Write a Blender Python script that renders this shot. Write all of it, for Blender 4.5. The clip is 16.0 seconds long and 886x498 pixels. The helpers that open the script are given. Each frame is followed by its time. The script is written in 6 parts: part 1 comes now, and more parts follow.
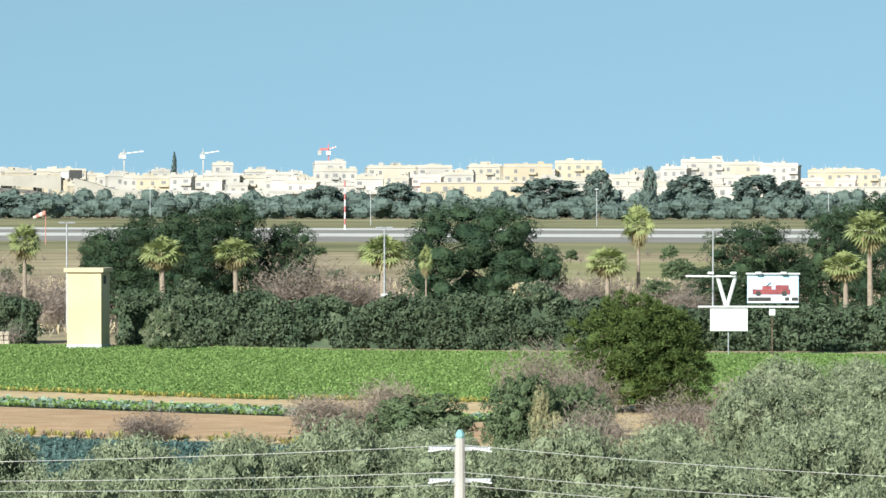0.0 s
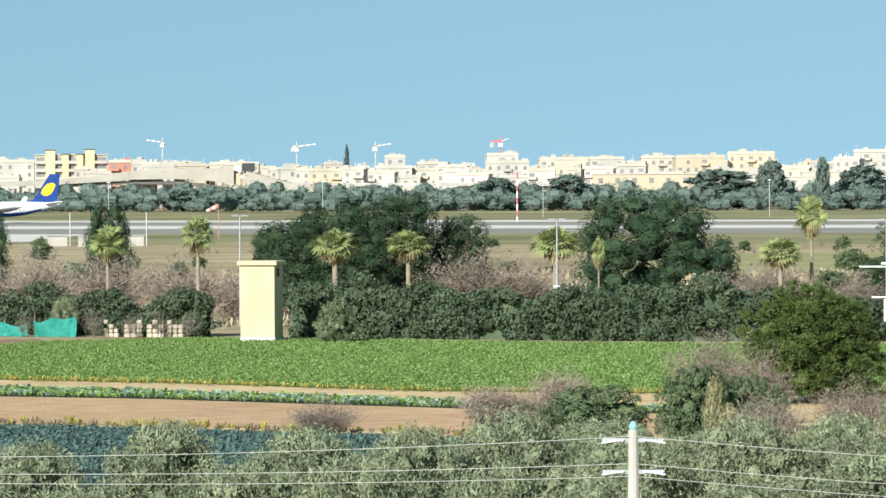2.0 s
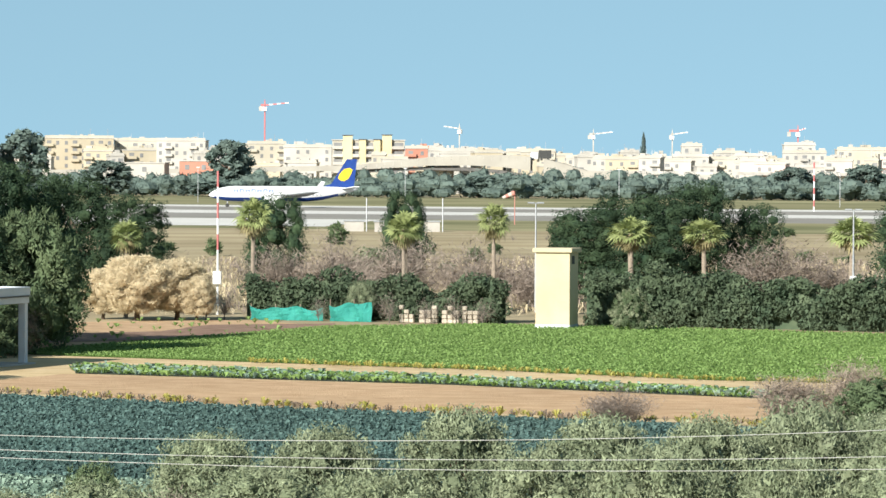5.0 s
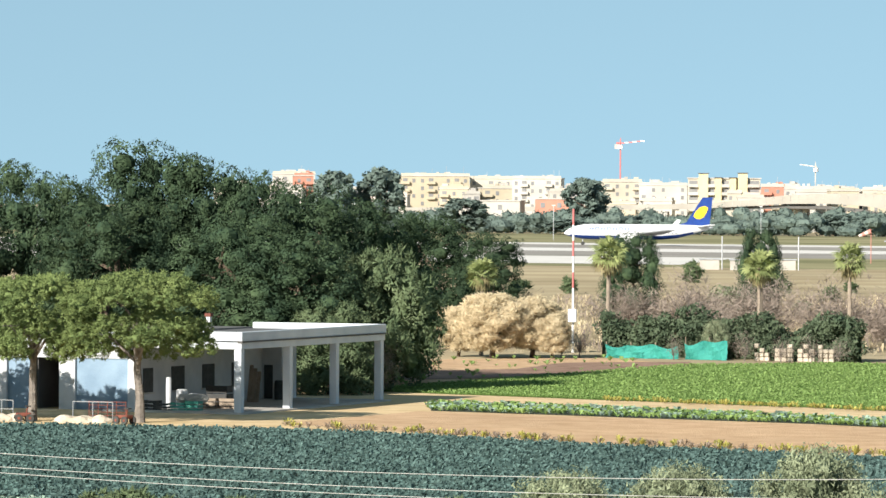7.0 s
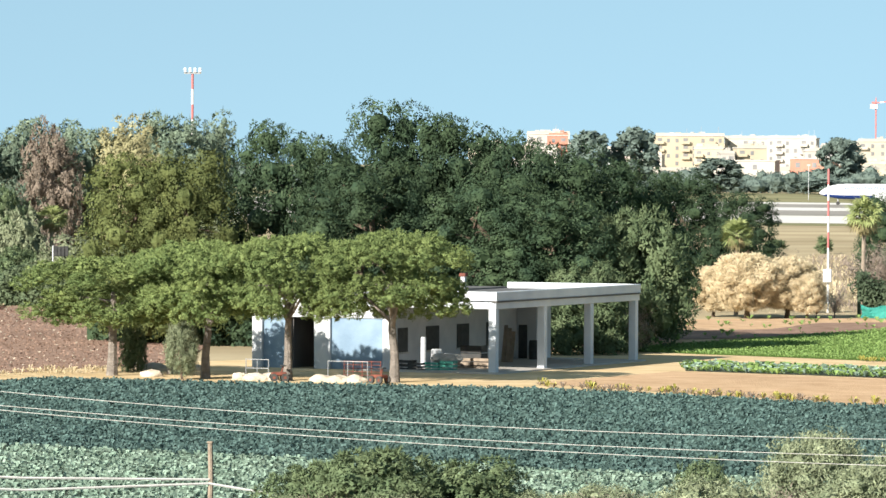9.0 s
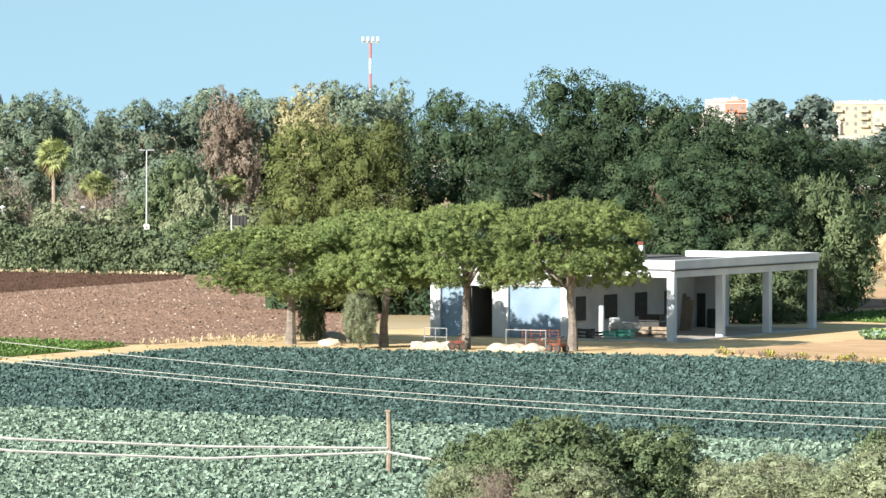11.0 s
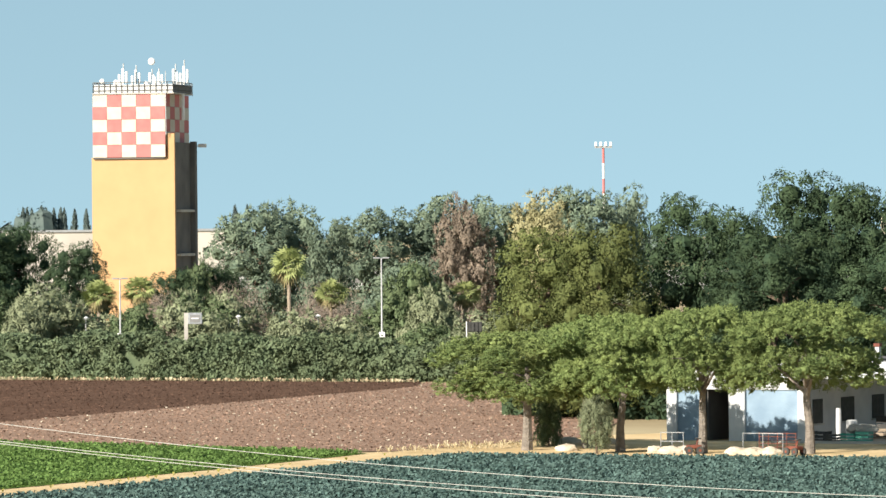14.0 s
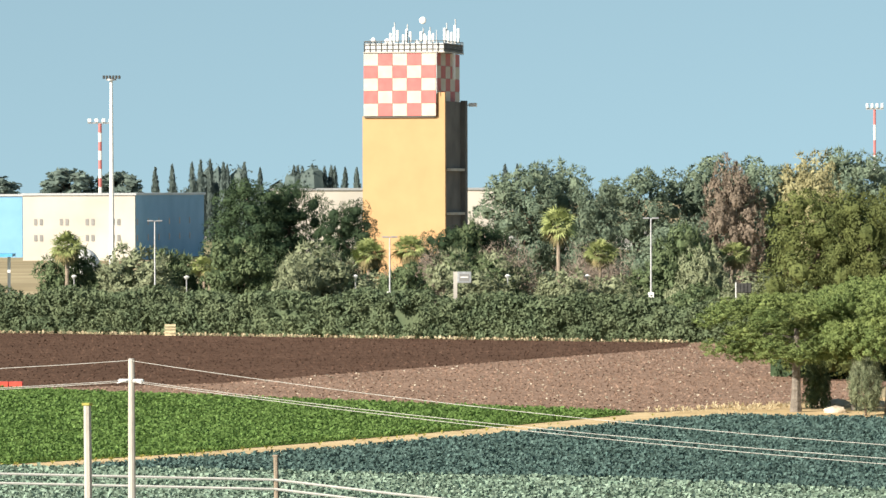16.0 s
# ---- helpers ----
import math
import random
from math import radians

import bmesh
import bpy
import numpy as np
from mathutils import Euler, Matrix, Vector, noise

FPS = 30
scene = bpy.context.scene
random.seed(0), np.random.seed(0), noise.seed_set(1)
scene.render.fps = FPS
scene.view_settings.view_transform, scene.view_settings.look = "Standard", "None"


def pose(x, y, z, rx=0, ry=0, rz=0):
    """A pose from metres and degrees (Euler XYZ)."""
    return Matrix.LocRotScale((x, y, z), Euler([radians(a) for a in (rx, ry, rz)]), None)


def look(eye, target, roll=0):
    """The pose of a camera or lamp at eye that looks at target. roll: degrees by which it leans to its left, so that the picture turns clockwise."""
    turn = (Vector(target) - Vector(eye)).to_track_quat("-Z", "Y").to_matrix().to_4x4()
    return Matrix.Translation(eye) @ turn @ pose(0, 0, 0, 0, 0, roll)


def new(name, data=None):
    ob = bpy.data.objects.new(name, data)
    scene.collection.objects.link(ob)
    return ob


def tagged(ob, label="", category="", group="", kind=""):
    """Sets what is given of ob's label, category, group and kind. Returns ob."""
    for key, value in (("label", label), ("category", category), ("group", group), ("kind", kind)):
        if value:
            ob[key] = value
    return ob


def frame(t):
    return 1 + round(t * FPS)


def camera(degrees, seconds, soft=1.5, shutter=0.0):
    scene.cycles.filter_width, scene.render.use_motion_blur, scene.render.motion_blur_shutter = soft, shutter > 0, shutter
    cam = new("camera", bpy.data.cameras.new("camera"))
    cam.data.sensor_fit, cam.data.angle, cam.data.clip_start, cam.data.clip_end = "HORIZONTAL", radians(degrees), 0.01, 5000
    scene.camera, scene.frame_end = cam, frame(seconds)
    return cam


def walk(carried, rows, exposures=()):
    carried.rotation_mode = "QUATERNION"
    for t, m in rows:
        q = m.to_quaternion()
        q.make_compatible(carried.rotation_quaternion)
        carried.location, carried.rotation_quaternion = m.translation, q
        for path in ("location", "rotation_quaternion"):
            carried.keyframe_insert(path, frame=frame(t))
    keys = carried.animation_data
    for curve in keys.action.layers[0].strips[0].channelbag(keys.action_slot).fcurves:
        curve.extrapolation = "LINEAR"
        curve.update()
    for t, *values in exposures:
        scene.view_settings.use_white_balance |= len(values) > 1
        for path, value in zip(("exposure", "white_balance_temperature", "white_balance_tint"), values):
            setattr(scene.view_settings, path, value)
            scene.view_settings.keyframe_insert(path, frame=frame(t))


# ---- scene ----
# A long lens turned from left to right on one spot, 13.5 m above the fields.
EYE = 13.5
cam = camera(10.0, 16.0)
# seconds, yaw, pitch and roll in degrees
ROWS = [
    (0.0, -0.000, -0.818, -0.031),
    (0.5, 0.295, -0.795, -0.154),
    (1.0, 0.745, -0.774, -0.329),
    (1.5, 1.341, -0.846, -0.376),
    (2.0, 1.953, -0.905, -0.301),
    (2.5, 2.490, -0.957, -0.262),
    (3.0, 2.924, -0.990, -0.141),
    (3.2, 3.103, -1.003, -0.086),
    (5.3, 5.843, -1.034, 0.366),
    (5.5, 6.240, -0.978, 0.437),
    (6.0, 7.218, -0.889, 0.467),
    (6.5, 8.233, -0.757, 0.390),
    (7.0, 9.320, -0.635, 0.336),
    (7.5, 10.415, -0.593, 0.174),
    (8.0, 11.337, -0.665, 0.189),
    (8.2, 11.620, -0.735, 0.189),
    (10.3, 12.953, -1.538, 0.468),
    (10.5, 13.256, -1.540, 0.416),
    (11.0, 14.209, -1.467, 0.180),
    (11.5, 15.094, -1.226, 0.025),
    (12.0, 15.708, -0.951, -0.107),
    (12.5, 15.944, -0.522, -0.227),
    (13.0, 16.134, -0.272, -0.266),
    (13.5, 16.408, -0.188, -0.481),
    (14.0, 16.861, -0.264, -0.575),
    (14.5, 17.449, -0.413, -0.627),
    (15.0, 18.138, -0.594, -0.547),
    (15.5, 18.951, -0.668, -0.397),
    (16.0, 19.913, -0.699, -0.188),
]
walk(cam, [(t, pose(0, 0, EYE, 90 + pitch, 0, yaw) @ pose(0, 0, 0, 0, 0, roll)) for t, yaw, pitch, roll in ROWS],
     exposures=[(0, 0.91, 6150, 5), (1, 0.96, 6200, 5), (2, 0.90, 6250, 5), (3, 0.88, 6250, 5), (5.5, 1.04, 6450, 8), (8, 1.20, 6650, 10), (10.5, 1.42, 6600, 10), (11.5, 1.42, 6700, 10), (13, 1.30, 6900, 10), (16, 1.16, 7050, 10)])

# ---- light ----
SUN_ELEVATION, SUN_AZIMUTH = 26.0, 208.0   # degrees; azimuth clockwise from the first view axis
world = bpy.data.worlds.new("sky")
scene.world = world
world.use_nodes = True
wn, wl = world.node_tree.nodes, world.node_tree.links
sky = wn.new("ShaderNodeTexSky")
sky.sky_type = "NISHITA"
sky.sun_disc = False
sky.sun_elevation, sky.sun_rotation = radians(SUN_ELEVATION), radians(SUN_AZIMUTH)
sky.air_density, sky.dust_density, sky.ozone_density, sky.altitude = 1.0, 0.4, 3.0, 10
# the haze band is thin here: the sky keeps its higher blue almost down to the horizon
tc = wn.new("ShaderNodeTexCoord")
lift = wn.new("ShaderNodeVectorMath")
lift.operation = "ADD"
lift.inputs[1].default_value = (0, 0, 0.34)
wl.new(tc.outputs["Generated"], lift.inputs[0])
wl.new(lift.outputs["Vector"], sky.inputs["Vector"])
tint = wn.new("ShaderNodeMixRGB")
tint.blend_type = "MULTIPLY"
tint.inputs["Fac"].default_value = 1.0
tint.inputs["Color2"].default_value = (1.05, 0.98, 0.71, 1)
wl.new(sky.outputs["Color"], tint.inputs["Color1"])
wl.new(tint.outputs["Color"], wn["Background"].inputs["Color"])
wn["Background"].inputs["Strength"].default_value = 0.122
sun_data = bpy.data.lights.new("sun", "SUN")
sun_data.energy, sun_data.angle, sun_data.color = 4.3, radians(0.6), (1.0, 0.955, 0.885)
sun = new("sun", sun_data)
sa, se = radians(SUN_AZIMUTH), radians(SUN_ELEVATION)
SUN_DIR = Vector((math.sin(sa) * math.cos(se), math.cos(sa) * math.cos(se), math.sin(se)))
sun.matrix_world = look(SUN_DIR * 200, (0, 0, 0))


# ---- materials ----
def mat(name, a, b, scale=1.0, rough=0.8, bump=0.0, bump_scale=None, island=0.0, obj=0.0, big=0.0, big_scale=0.05,
        metal=0.0, spec=0.3, coords="Object"):
    """Two colours mixed by fine noise, shaded again by a broad one; island and obj vary the value piece by piece."""
    m = bpy.data.materials.new(name)
    m.use_nodes = True
    n, l = m.node_tree.nodes, m.node_tree.links
    bs = n["Principled BSDF"]
    bs.inputs["Roughness"].default_value, bs.inputs["Metallic"].default_value = rough, metal
    bs.inputs["Specular IOR Level"].default_value = 0.0 if coords == "World" else spec
    if coords == "World":
        src = n.new("ShaderNodeNewGeometry").outputs["Position"]
    else:
        src = n.new("ShaderNodeTexCoord").outputs["Object"]
    t = n.new("ShaderNodeTexNoise")
    t.inputs["Scale"].default_value, t.inputs["Detail"].default_value = scale, 6
    l.new(src, t.inputs["Vector"])
    r = n.new("ShaderNodeValToRGB")
    r.color_ramp.elements[0].position, r.color_ramp.elements[1].position = 0.33, 0.67
    r.color_ramp.elements[0].color, r.color_ramp.elements[1].color = (*a, 1), (*b, 1)
    l.new(t.outputs["Fac"], r.inputs["Fac"])
    out = r.outputs["Color"]

    def shade(value_socket, amount):
        nonlocal out
        mr = n.new("ShaderNodeMapRange")
        mr.inputs["To Min"].default_value, mr.inputs["To Max"].default_value = 1 - amount, 1 + amount
        l.new(value_socket, mr.inputs["Value"])
        h = n.new("ShaderNodeHueSaturation")
        l.new(mr.outputs["Result"], h.inputs["Value"])
        l.new(out, h.inputs["Color"])
        out = h.outputs["Color"]

    if island:
        g = n.new("ShaderNodeNewGeometry")
        shade(g.outputs["Random Per Island"], island)
    if obj:
        o = n.new("ShaderNodeObjectInfo")
        shade(o.outputs["Random"], obj)
    if big:
        t2 = n.new("ShaderNodeTexNoise")
        t2.inputs["Scale"].default_value, t2.inputs["Detail"].default_value = big_scale, 3
        l.new(src, t2.inputs["Vector"])
        shade(t2.outputs["Fac"], big * 2)
    l.new(out, bs.inputs["Base Color"])
    if bump:
        bp = n.new("ShaderNodeBump")
        bp.inputs["Strength"].default_value, bp.inputs["Distance"].default_value = bump, 0.1
        t3 = n.new("ShaderNodeTexNoise")
        t3.inputs["Scale"].default_value, t3.inputs["Detail"].default_value = bump_scale or scale * 3, 8
        l.new(src, t3.inputs["Vector"])
        l.new(t3.outputs["Fac"], bp.inputs["Height"])
        l.new(bp.outputs["Normal"], bs.inputs["Normal"])
    return m


def leafmat(name, a, b, island=0.16, obj=0.12, scale=0.6, trans=0.14):
    m = mat(name, a, b, scale=scale, rough=0.7, island=island, obj=obj, spec=0.12)
    n, l = m.node_tree.nodes, m.node_tree.links
    bs, mo = n["Principled BSDF"], n["Material Output"]
    col = bs.inputs["Base Color"].links[0].from_socket
    tr = n.new("ShaderNodeBsdfTranslucent")
    l.new(col, tr.inputs["Color"])
    mx = n.new("ShaderNodeMixShader")
    mx.inputs["Fac"].default_value = trans
    l.new(bs.outputs["BSDF"], mx.inputs[1])
    l.new(tr.outputs["BSDF"], mx.inputs[2])
    l.new(mx.outputs["Shader"], mo.inputs["Surface"])
    return m


M = dict(
    ground=mat("dry grass", (0.307, 0.246, 0.153), (0.428, 0.358, 0.233), 0.05, 0.95, 0.6, 0.8, big=0.2, big_scale=0.012, coords="World"),
    airfield=mat("airfield grass", (0.186, 0.186, 0.102), (0.298, 0.270, 0.158), 0.02, 0.95, big=0.2, big_scale=0.01, coords="World"),
    track=mat("sandy track", (0.512, 0.377, 0.209), (0.642, 0.493, 0.298), 0.4, 0.95, 0.5, 3, big=0.12, big_scale=0.08, coords="World"),
    soil=mat("orange soil", (0.446, 0.293, 0.172), (0.558, 0.386, 0.242), 0.5, 0.95, 0.8, 4, big=0.1, big_scale=0.08, coords="World"),
    plough_dark=mat("dark ploughed soil", (0.091, 0.054, 0.040), (0.132, 0.082, 0.060), 0.6, 0.95, 1.0, 3, big=0.1, big_scale=0.05, coords="World"),
    plough_light=mat("pale ploughed soil", (0.228, 0.149, 0.110), (0.321, 0.219, 0.166), 0.8, 0.95, 1.0, 3, big=0.12, big_scale=0.07, coords="World"),
    crop_soil=mat("damp soil between crops", (0.065, 0.079, 0.060), (0.102, 0.112, 0.084), 0.8, 0.95, 0.6, 4, coords="World"),
    grass_soil=mat("green sward", (0.093, 0.158, 0.037), (0.149, 0.223, 0.060), 0.5, 0.9, 0.6, 4, big=0.15, big_scale=0.06, coords="World"),
    asphalt=mat("runway asphalt", (0.251, 0.233, 0.209), (0.316, 0.298, 0.265), 0.05, 0.9, coords="World"),
    concrete_pale=mat("pale runway concrete", (0.577, 0.549, 0.502), (0.670, 0.642, 0.595), 0.1, 0.9, coords="World"),
    pine=leafmat("pine needles", (0.026, 0.049, 0.029), (0.060, 0.092, 0.045)),
    stone_pine=leafmat("stone pine needles", (0.127, 0.179, 0.065), (0.225, 0.280, 0.101)),
    spring=mat("faint spring grass", (0.251, 0.242, 0.116), (0.344, 0.316, 0.177), 0.03, 0.95, big=0.15, big_scale=0.02, coords="World"),
    felt=mat("grey roofing felt", (0.086, 0.086, 0.086), (0.138, 0.138, 0.133), 0.5, 0.95, big=0.1, big_scale=0.2),
    bark_grey=mat("pale grey pine bark", (0.138, 0.120, 0.103), (0.241, 0.211, 0.181), 3, 0.95, 1.0, 9),
    pine_olive=leafmat("olive pine needles", (0.076, 0.096, 0.034), (0.129, 0.148, 0.052)),
    # haze is mixed into this colour: paler and bluer than near needles
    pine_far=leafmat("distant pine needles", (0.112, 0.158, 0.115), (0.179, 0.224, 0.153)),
    leafy=leafmat("vegetable leaves", (0.079, 0.144, 0.039), (0.133, 0.211, 0.062), island=0.28, trans=0.2),
    juniper=leafmat("juniper leaves", (0.050, 0.078, 0.023), (0.094, 0.126, 0.036)),
    olive=leafmat("olive leaves", (0.142, 0.172, 0.100), (0.255, 0.284, 0.176), island=0.36),
    hedge_dark=leafmat("dark hedge leaves", (0.052, 0.078, 0.046), (0.104, 0.134, 0.078)),
    laurel=leafmat("hedge leaves", (0.083, 0.117, 0.067), (0.146, 0.182, 0.101)),
    broad=leafmat("broad leaves", (0.079, 0.116, 0.058), (0.142, 0.182, 0.093)),
    scrub=leafmat("grey-green scrub leaves", (0.168, 0.198, 0.116), (0.267, 0.292, 0.181)),
    # the bluish grey stands in for haze over the far trees
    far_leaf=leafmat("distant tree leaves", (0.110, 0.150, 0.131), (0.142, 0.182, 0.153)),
    brown_leaf=leafmat("withered brown leaves", (0.172, 0.138, 0.107), (0.267, 0.215, 0.168)),
    yellow_leaf=leafmat("yellowish leaves", (0.284, 0.267, 0.142), (0.387, 0.361, 0.202)),
    twig=leafmat("bare twigs", (0.215, 0.172, 0.142), (0.318, 0.262, 0.215), trans=0.05),
    plume=leafmat("pinkish dry plumes", (0.310, 0.245, 0.194), (0.430, 0.353, 0.284), trans=0.15),
    reed=leafmat("dry reeds", (0.456, 0.370, 0.232), (0.636, 0.542, 0.370), trans=0.15),
    palm=leafmat("palm fronds", (0.189, 0.232, 0.086), (0.327, 0.361, 0.155)),
    palm_dry=leafmat("dry palm fronds", (0.241, 0.211, 0.107), (0.344, 0.292, 0.155)),
    # lifted towards blue-grey, so the far cypresses carry haze in their colour
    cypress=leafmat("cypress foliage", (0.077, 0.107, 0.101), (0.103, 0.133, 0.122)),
    teal_crop=leafmat("blue-green cabbage leaves", (0.054, 0.095, 0.086), (0.089, 0.142, 0.127), island=0.3, trans=0.1),
    pale_crop=leafmat("pale cabbage leaves", (0.155, 0.228, 0.172), (0.241, 0.318, 0.249), island=0.3, trans=0.1),
    green_crop=leafmat("bright green leaves", (0.159, 0.249, 0.073), (0.237, 0.335, 0.112), island=0.2, trans=0.2),
    weed=leafmat("yellow weeds", (0.258, 0.249, 0.060), (0.378, 0.344, 0.103), island=0.4),
    bark=mat("grey-brown bark", (0.077, 0.056, 0.039), (0.172, 0.129, 0.095), 3, 0.95, 1.0, 9),
    bark_pale=mat("pale palm bark", (0.224, 0.181, 0.138), (0.327, 0.267, 0.206), 4, 0.95, 0.8, 9),
    plaster=mat("whitewashed plaster", (0.447, 0.464, 0.482), (0.550, 0.559, 0.559), 0.6, 0.9, 0.2, 8, big=0.06, big_scale=0.3),
    # brighter bluish copy of the plaster, lifting the porch side that lies in shade
    porch_white=mat("bright white lime paint", (0.516, 0.550, 0.585), (0.602, 0.628, 0.645), 0.6, 0.85, 0.15, 8, big=0.06, big_scale=0.3),
    blue_plaster=mat("pale blue plaster", (0.172, 0.249, 0.327), (0.241, 0.327, 0.404), 0.6, 0.9, 0.2, 8, big=0.08, big_scale=0.3),
    cream=mat("cream render", (0.516, 0.421, 0.267), (0.576, 0.482, 0.318), 0.5, 0.9, 0.15, 8, big=0.05, big_scale=0.4),
    ochre=mat("ochre tower render", (0.439, 0.271, 0.138), (0.473, 0.297, 0.153), 0.3, 0.9, 0.1, 6, big=0.018, big_scale=0.1),
    # darker than the wall itself: deepens the shade on the tower's side
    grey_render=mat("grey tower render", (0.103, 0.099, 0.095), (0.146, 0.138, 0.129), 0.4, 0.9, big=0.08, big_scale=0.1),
    check_red=mat("red chequer paint", (0.430, 0.129, 0.125), (0.490, 0.159, 0.150), 0.8, 0.7, big=0.04, big_scale=0.4),
    check_white=mat("white chequer paint", (0.473, 0.421, 0.353), (0.533, 0.477, 0.408), 0.8, 0.7, big=0.04, big_scale=0.4),
    b_white=mat("white facade", (0.404, 0.378, 0.335), (0.516, 0.482, 0.430), 0.1, 0.9, obj=0.08, big=0.05, big_scale=0.05),
    b_cream=mat("cream facade", (0.430, 0.387, 0.310), (0.516, 0.473, 0.387), 0.1, 0.9, obj=0.08),
    b_yellow=mat("yellow facade", (0.430, 0.370, 0.267), (0.499, 0.430, 0.318), 0.1, 0.9, obj=0.05),
    b_red=mat("red facade", (0.430, 0.189, 0.133), (0.490, 0.241, 0.172), 0.1, 0.9, obj=0.05),
    # mid-grey, with haze put into the colour for the town's windows
    window=mat("dark window glass", (0.172, 0.172, 0.172), (0.249, 0.241, 0.232), 0.5, 0.35, spec=0.5),
    concrete=mat("weathered concrete", (0.361, 0.335, 0.301), (0.473, 0.447, 0.404), 0.4, 0.9, 0.2, 4, big=0.1, big_scale=0.1),
    white_paint=mat("white painted metal", (0.654, 0.654, 0.645), (0.714, 0.714, 0.705), 2, 0.5, big=0.03, big_scale=0.5),
    red_paint=mat("red painted metal", (0.533, 0.060, 0.043), (0.602, 0.095, 0.069), 2, 0.5),
    faded_red=mat("faded red paint", (0.430, 0.172, 0.138), (0.499, 0.224, 0.181), 0.8, 0.7),
    maroon=mat("maroon print", (0.189, 0.047, 0.052), (0.310, 0.077, 0.077), 1.6, 0.6),
    steel=mat("galvanised steel", (0.361, 0.370, 0.378), (0.473, 0.482, 0.490), 3, 0.45, metal=0.6),
    dark=mat("dark shutter", (0.035, 0.035, 0.035), (0.060, 0.060, 0.055), 3, 0.7),
    tarp=mat("turquoise netting", (0.052, 0.378, 0.318), (0.086, 0.482, 0.404), 0.8, 0.8, 0.4, 3, big=0.15, big_scale=0.3),
    navy=mat("navy blue paint", (0.016, 0.045, 0.200), (0.020, 0.060, 0.250), 1, 0.35),
    gold=mat("yellow emblem paint", (0.731, 0.473, 0.026), (0.774, 0.516, 0.043), 1, 0.4),
    hangar_blue=mat("blue hangar cladding", (0.138, 0.310, 0.473), (0.172, 0.361, 0.533), 0.2, 0.6),
    cable=mat("pale cable", (0.378, 0.370, 0.344), (0.464, 0.456, 0.430), 2, 0.6),
    wood=mat("weathered timber post", (0.206, 0.163, 0.120), (0.310, 0.249, 0.189), 3, 0.9, 0.4, 12),
    green_plastic=mat("green plastic", (0.043, 0.258, 0.189), (0.069, 0.310, 0.241), 2, 0.5),
    rust=mat("rusty red farm machine paint", (0.120, 0.039, 0.026), (0.189, 0.060, 0.039), 3, 0.7),
    stone=mat("dry stone", (0.361, 0.310, 0.241), (0.533, 0.464, 0.370), 1.5, 0.95, 0.5, 5),
    glass_cap=mat("pale turquoise glass", (0.189, 0.361, 0.361), (0.275, 0.447, 0.447), 2, 0.3),
    sky_blue=mat("sky blue sign", (0.086, 0.361, 0.645), (0.112, 0.404, 0.688), 1, 0.5),
    ramp=mat("pale ramp concrete", (0.327, 0.301, 0.258), (0.396, 0.370, 0.318), 0.1, 0.9),
)


# ---- mesh helpers ----
def part(name, bm, material, parent=None, label=""):
    me = bpy.data.meshes.new(name)
    bm.normal_update()
    bm.to_mesh(me)
    bm.free()
    me.materials.append(material)
    ob = new(name, me)
    ob.parent = parent
    if label:
        tagged(ob, label)
    return ob


def meshed(name, verts, faces, material, smooth=False):
    me = bpy.data.meshes.new(name)
    me.from_pydata(verts, [], faces)
    me.materials.append(material)
    if smooth:
        me.polygons.foreach_set("use_smooth", [True] * len(me.polygons))
    return me


def root(name, x, y, z=0.0, turn=0.0, label="", category="", group="", kind="", scale=None):
    ob = new(name)
    ob.empty_display_size = 0.2
    ob.location, ob.rotation_euler = (x, y, z), (0, 0, radians(turn))
    if scale:
        ob.scale = scale
    return tagged(ob, label, category, group, kind)


def box(bm, x0, x1, y0, y1, z0, z1, bevel=0.0):
    r = bmesh.ops.create_cube(bm, size=1)
    for v in r["verts"]:
        v.co = Vector((x0 + (v.co.x + 0.5) * (x1 - x0), y0 + (v.co.y + 0.5) * (y1 - y0), z0 + (v.co.z + 0.5) * (z1 - z0)))
    if bevel:
        es = list({e for v in r["verts"] for e in v.link_edges})
        bmesh.ops.bevel(bm, geom=es, offset=bevel, segments=1, affect="EDGES")
    return bm


def boxed(*dims, bevel=0.0):
    return box(bmesh.new(), *dims, bevel=bevel)


def tube(bm, points, radii, sides=8):
    """A tapered pipe through the points."""
    pts = [Vector(p) for p in points]
    rings = []
    for i, p in enumerate(pts):
        d = (pts[min(i + 1, len(pts) - 1)] - pts[max(i - 1, 0)]).normalized()
        u = d.orthogonal().normalized() if abs(d.z) > 0.9 else d.cross(Vector((0, 0, 1))).normalized()
        w = d.cross(u)
        r = radii[i] if isinstance(radii, (list, tuple)) else radii
        rings.append([bm.verts.new(p + (u * math.cos(a) + w * math.sin(a)) * r) for a in [2 * math.pi * k / sides for k in range(sides)]])
    for a, b in zip(rings, rings[1:]):
        for k in range(sides):
            bm.faces.new((a[k], a[(k + 1) % sides], b[(k + 1) % sides], b[k]))
    bm.faces.new(rings[0][::-1])
    bm.faces.new(rings[-1])
    return bm


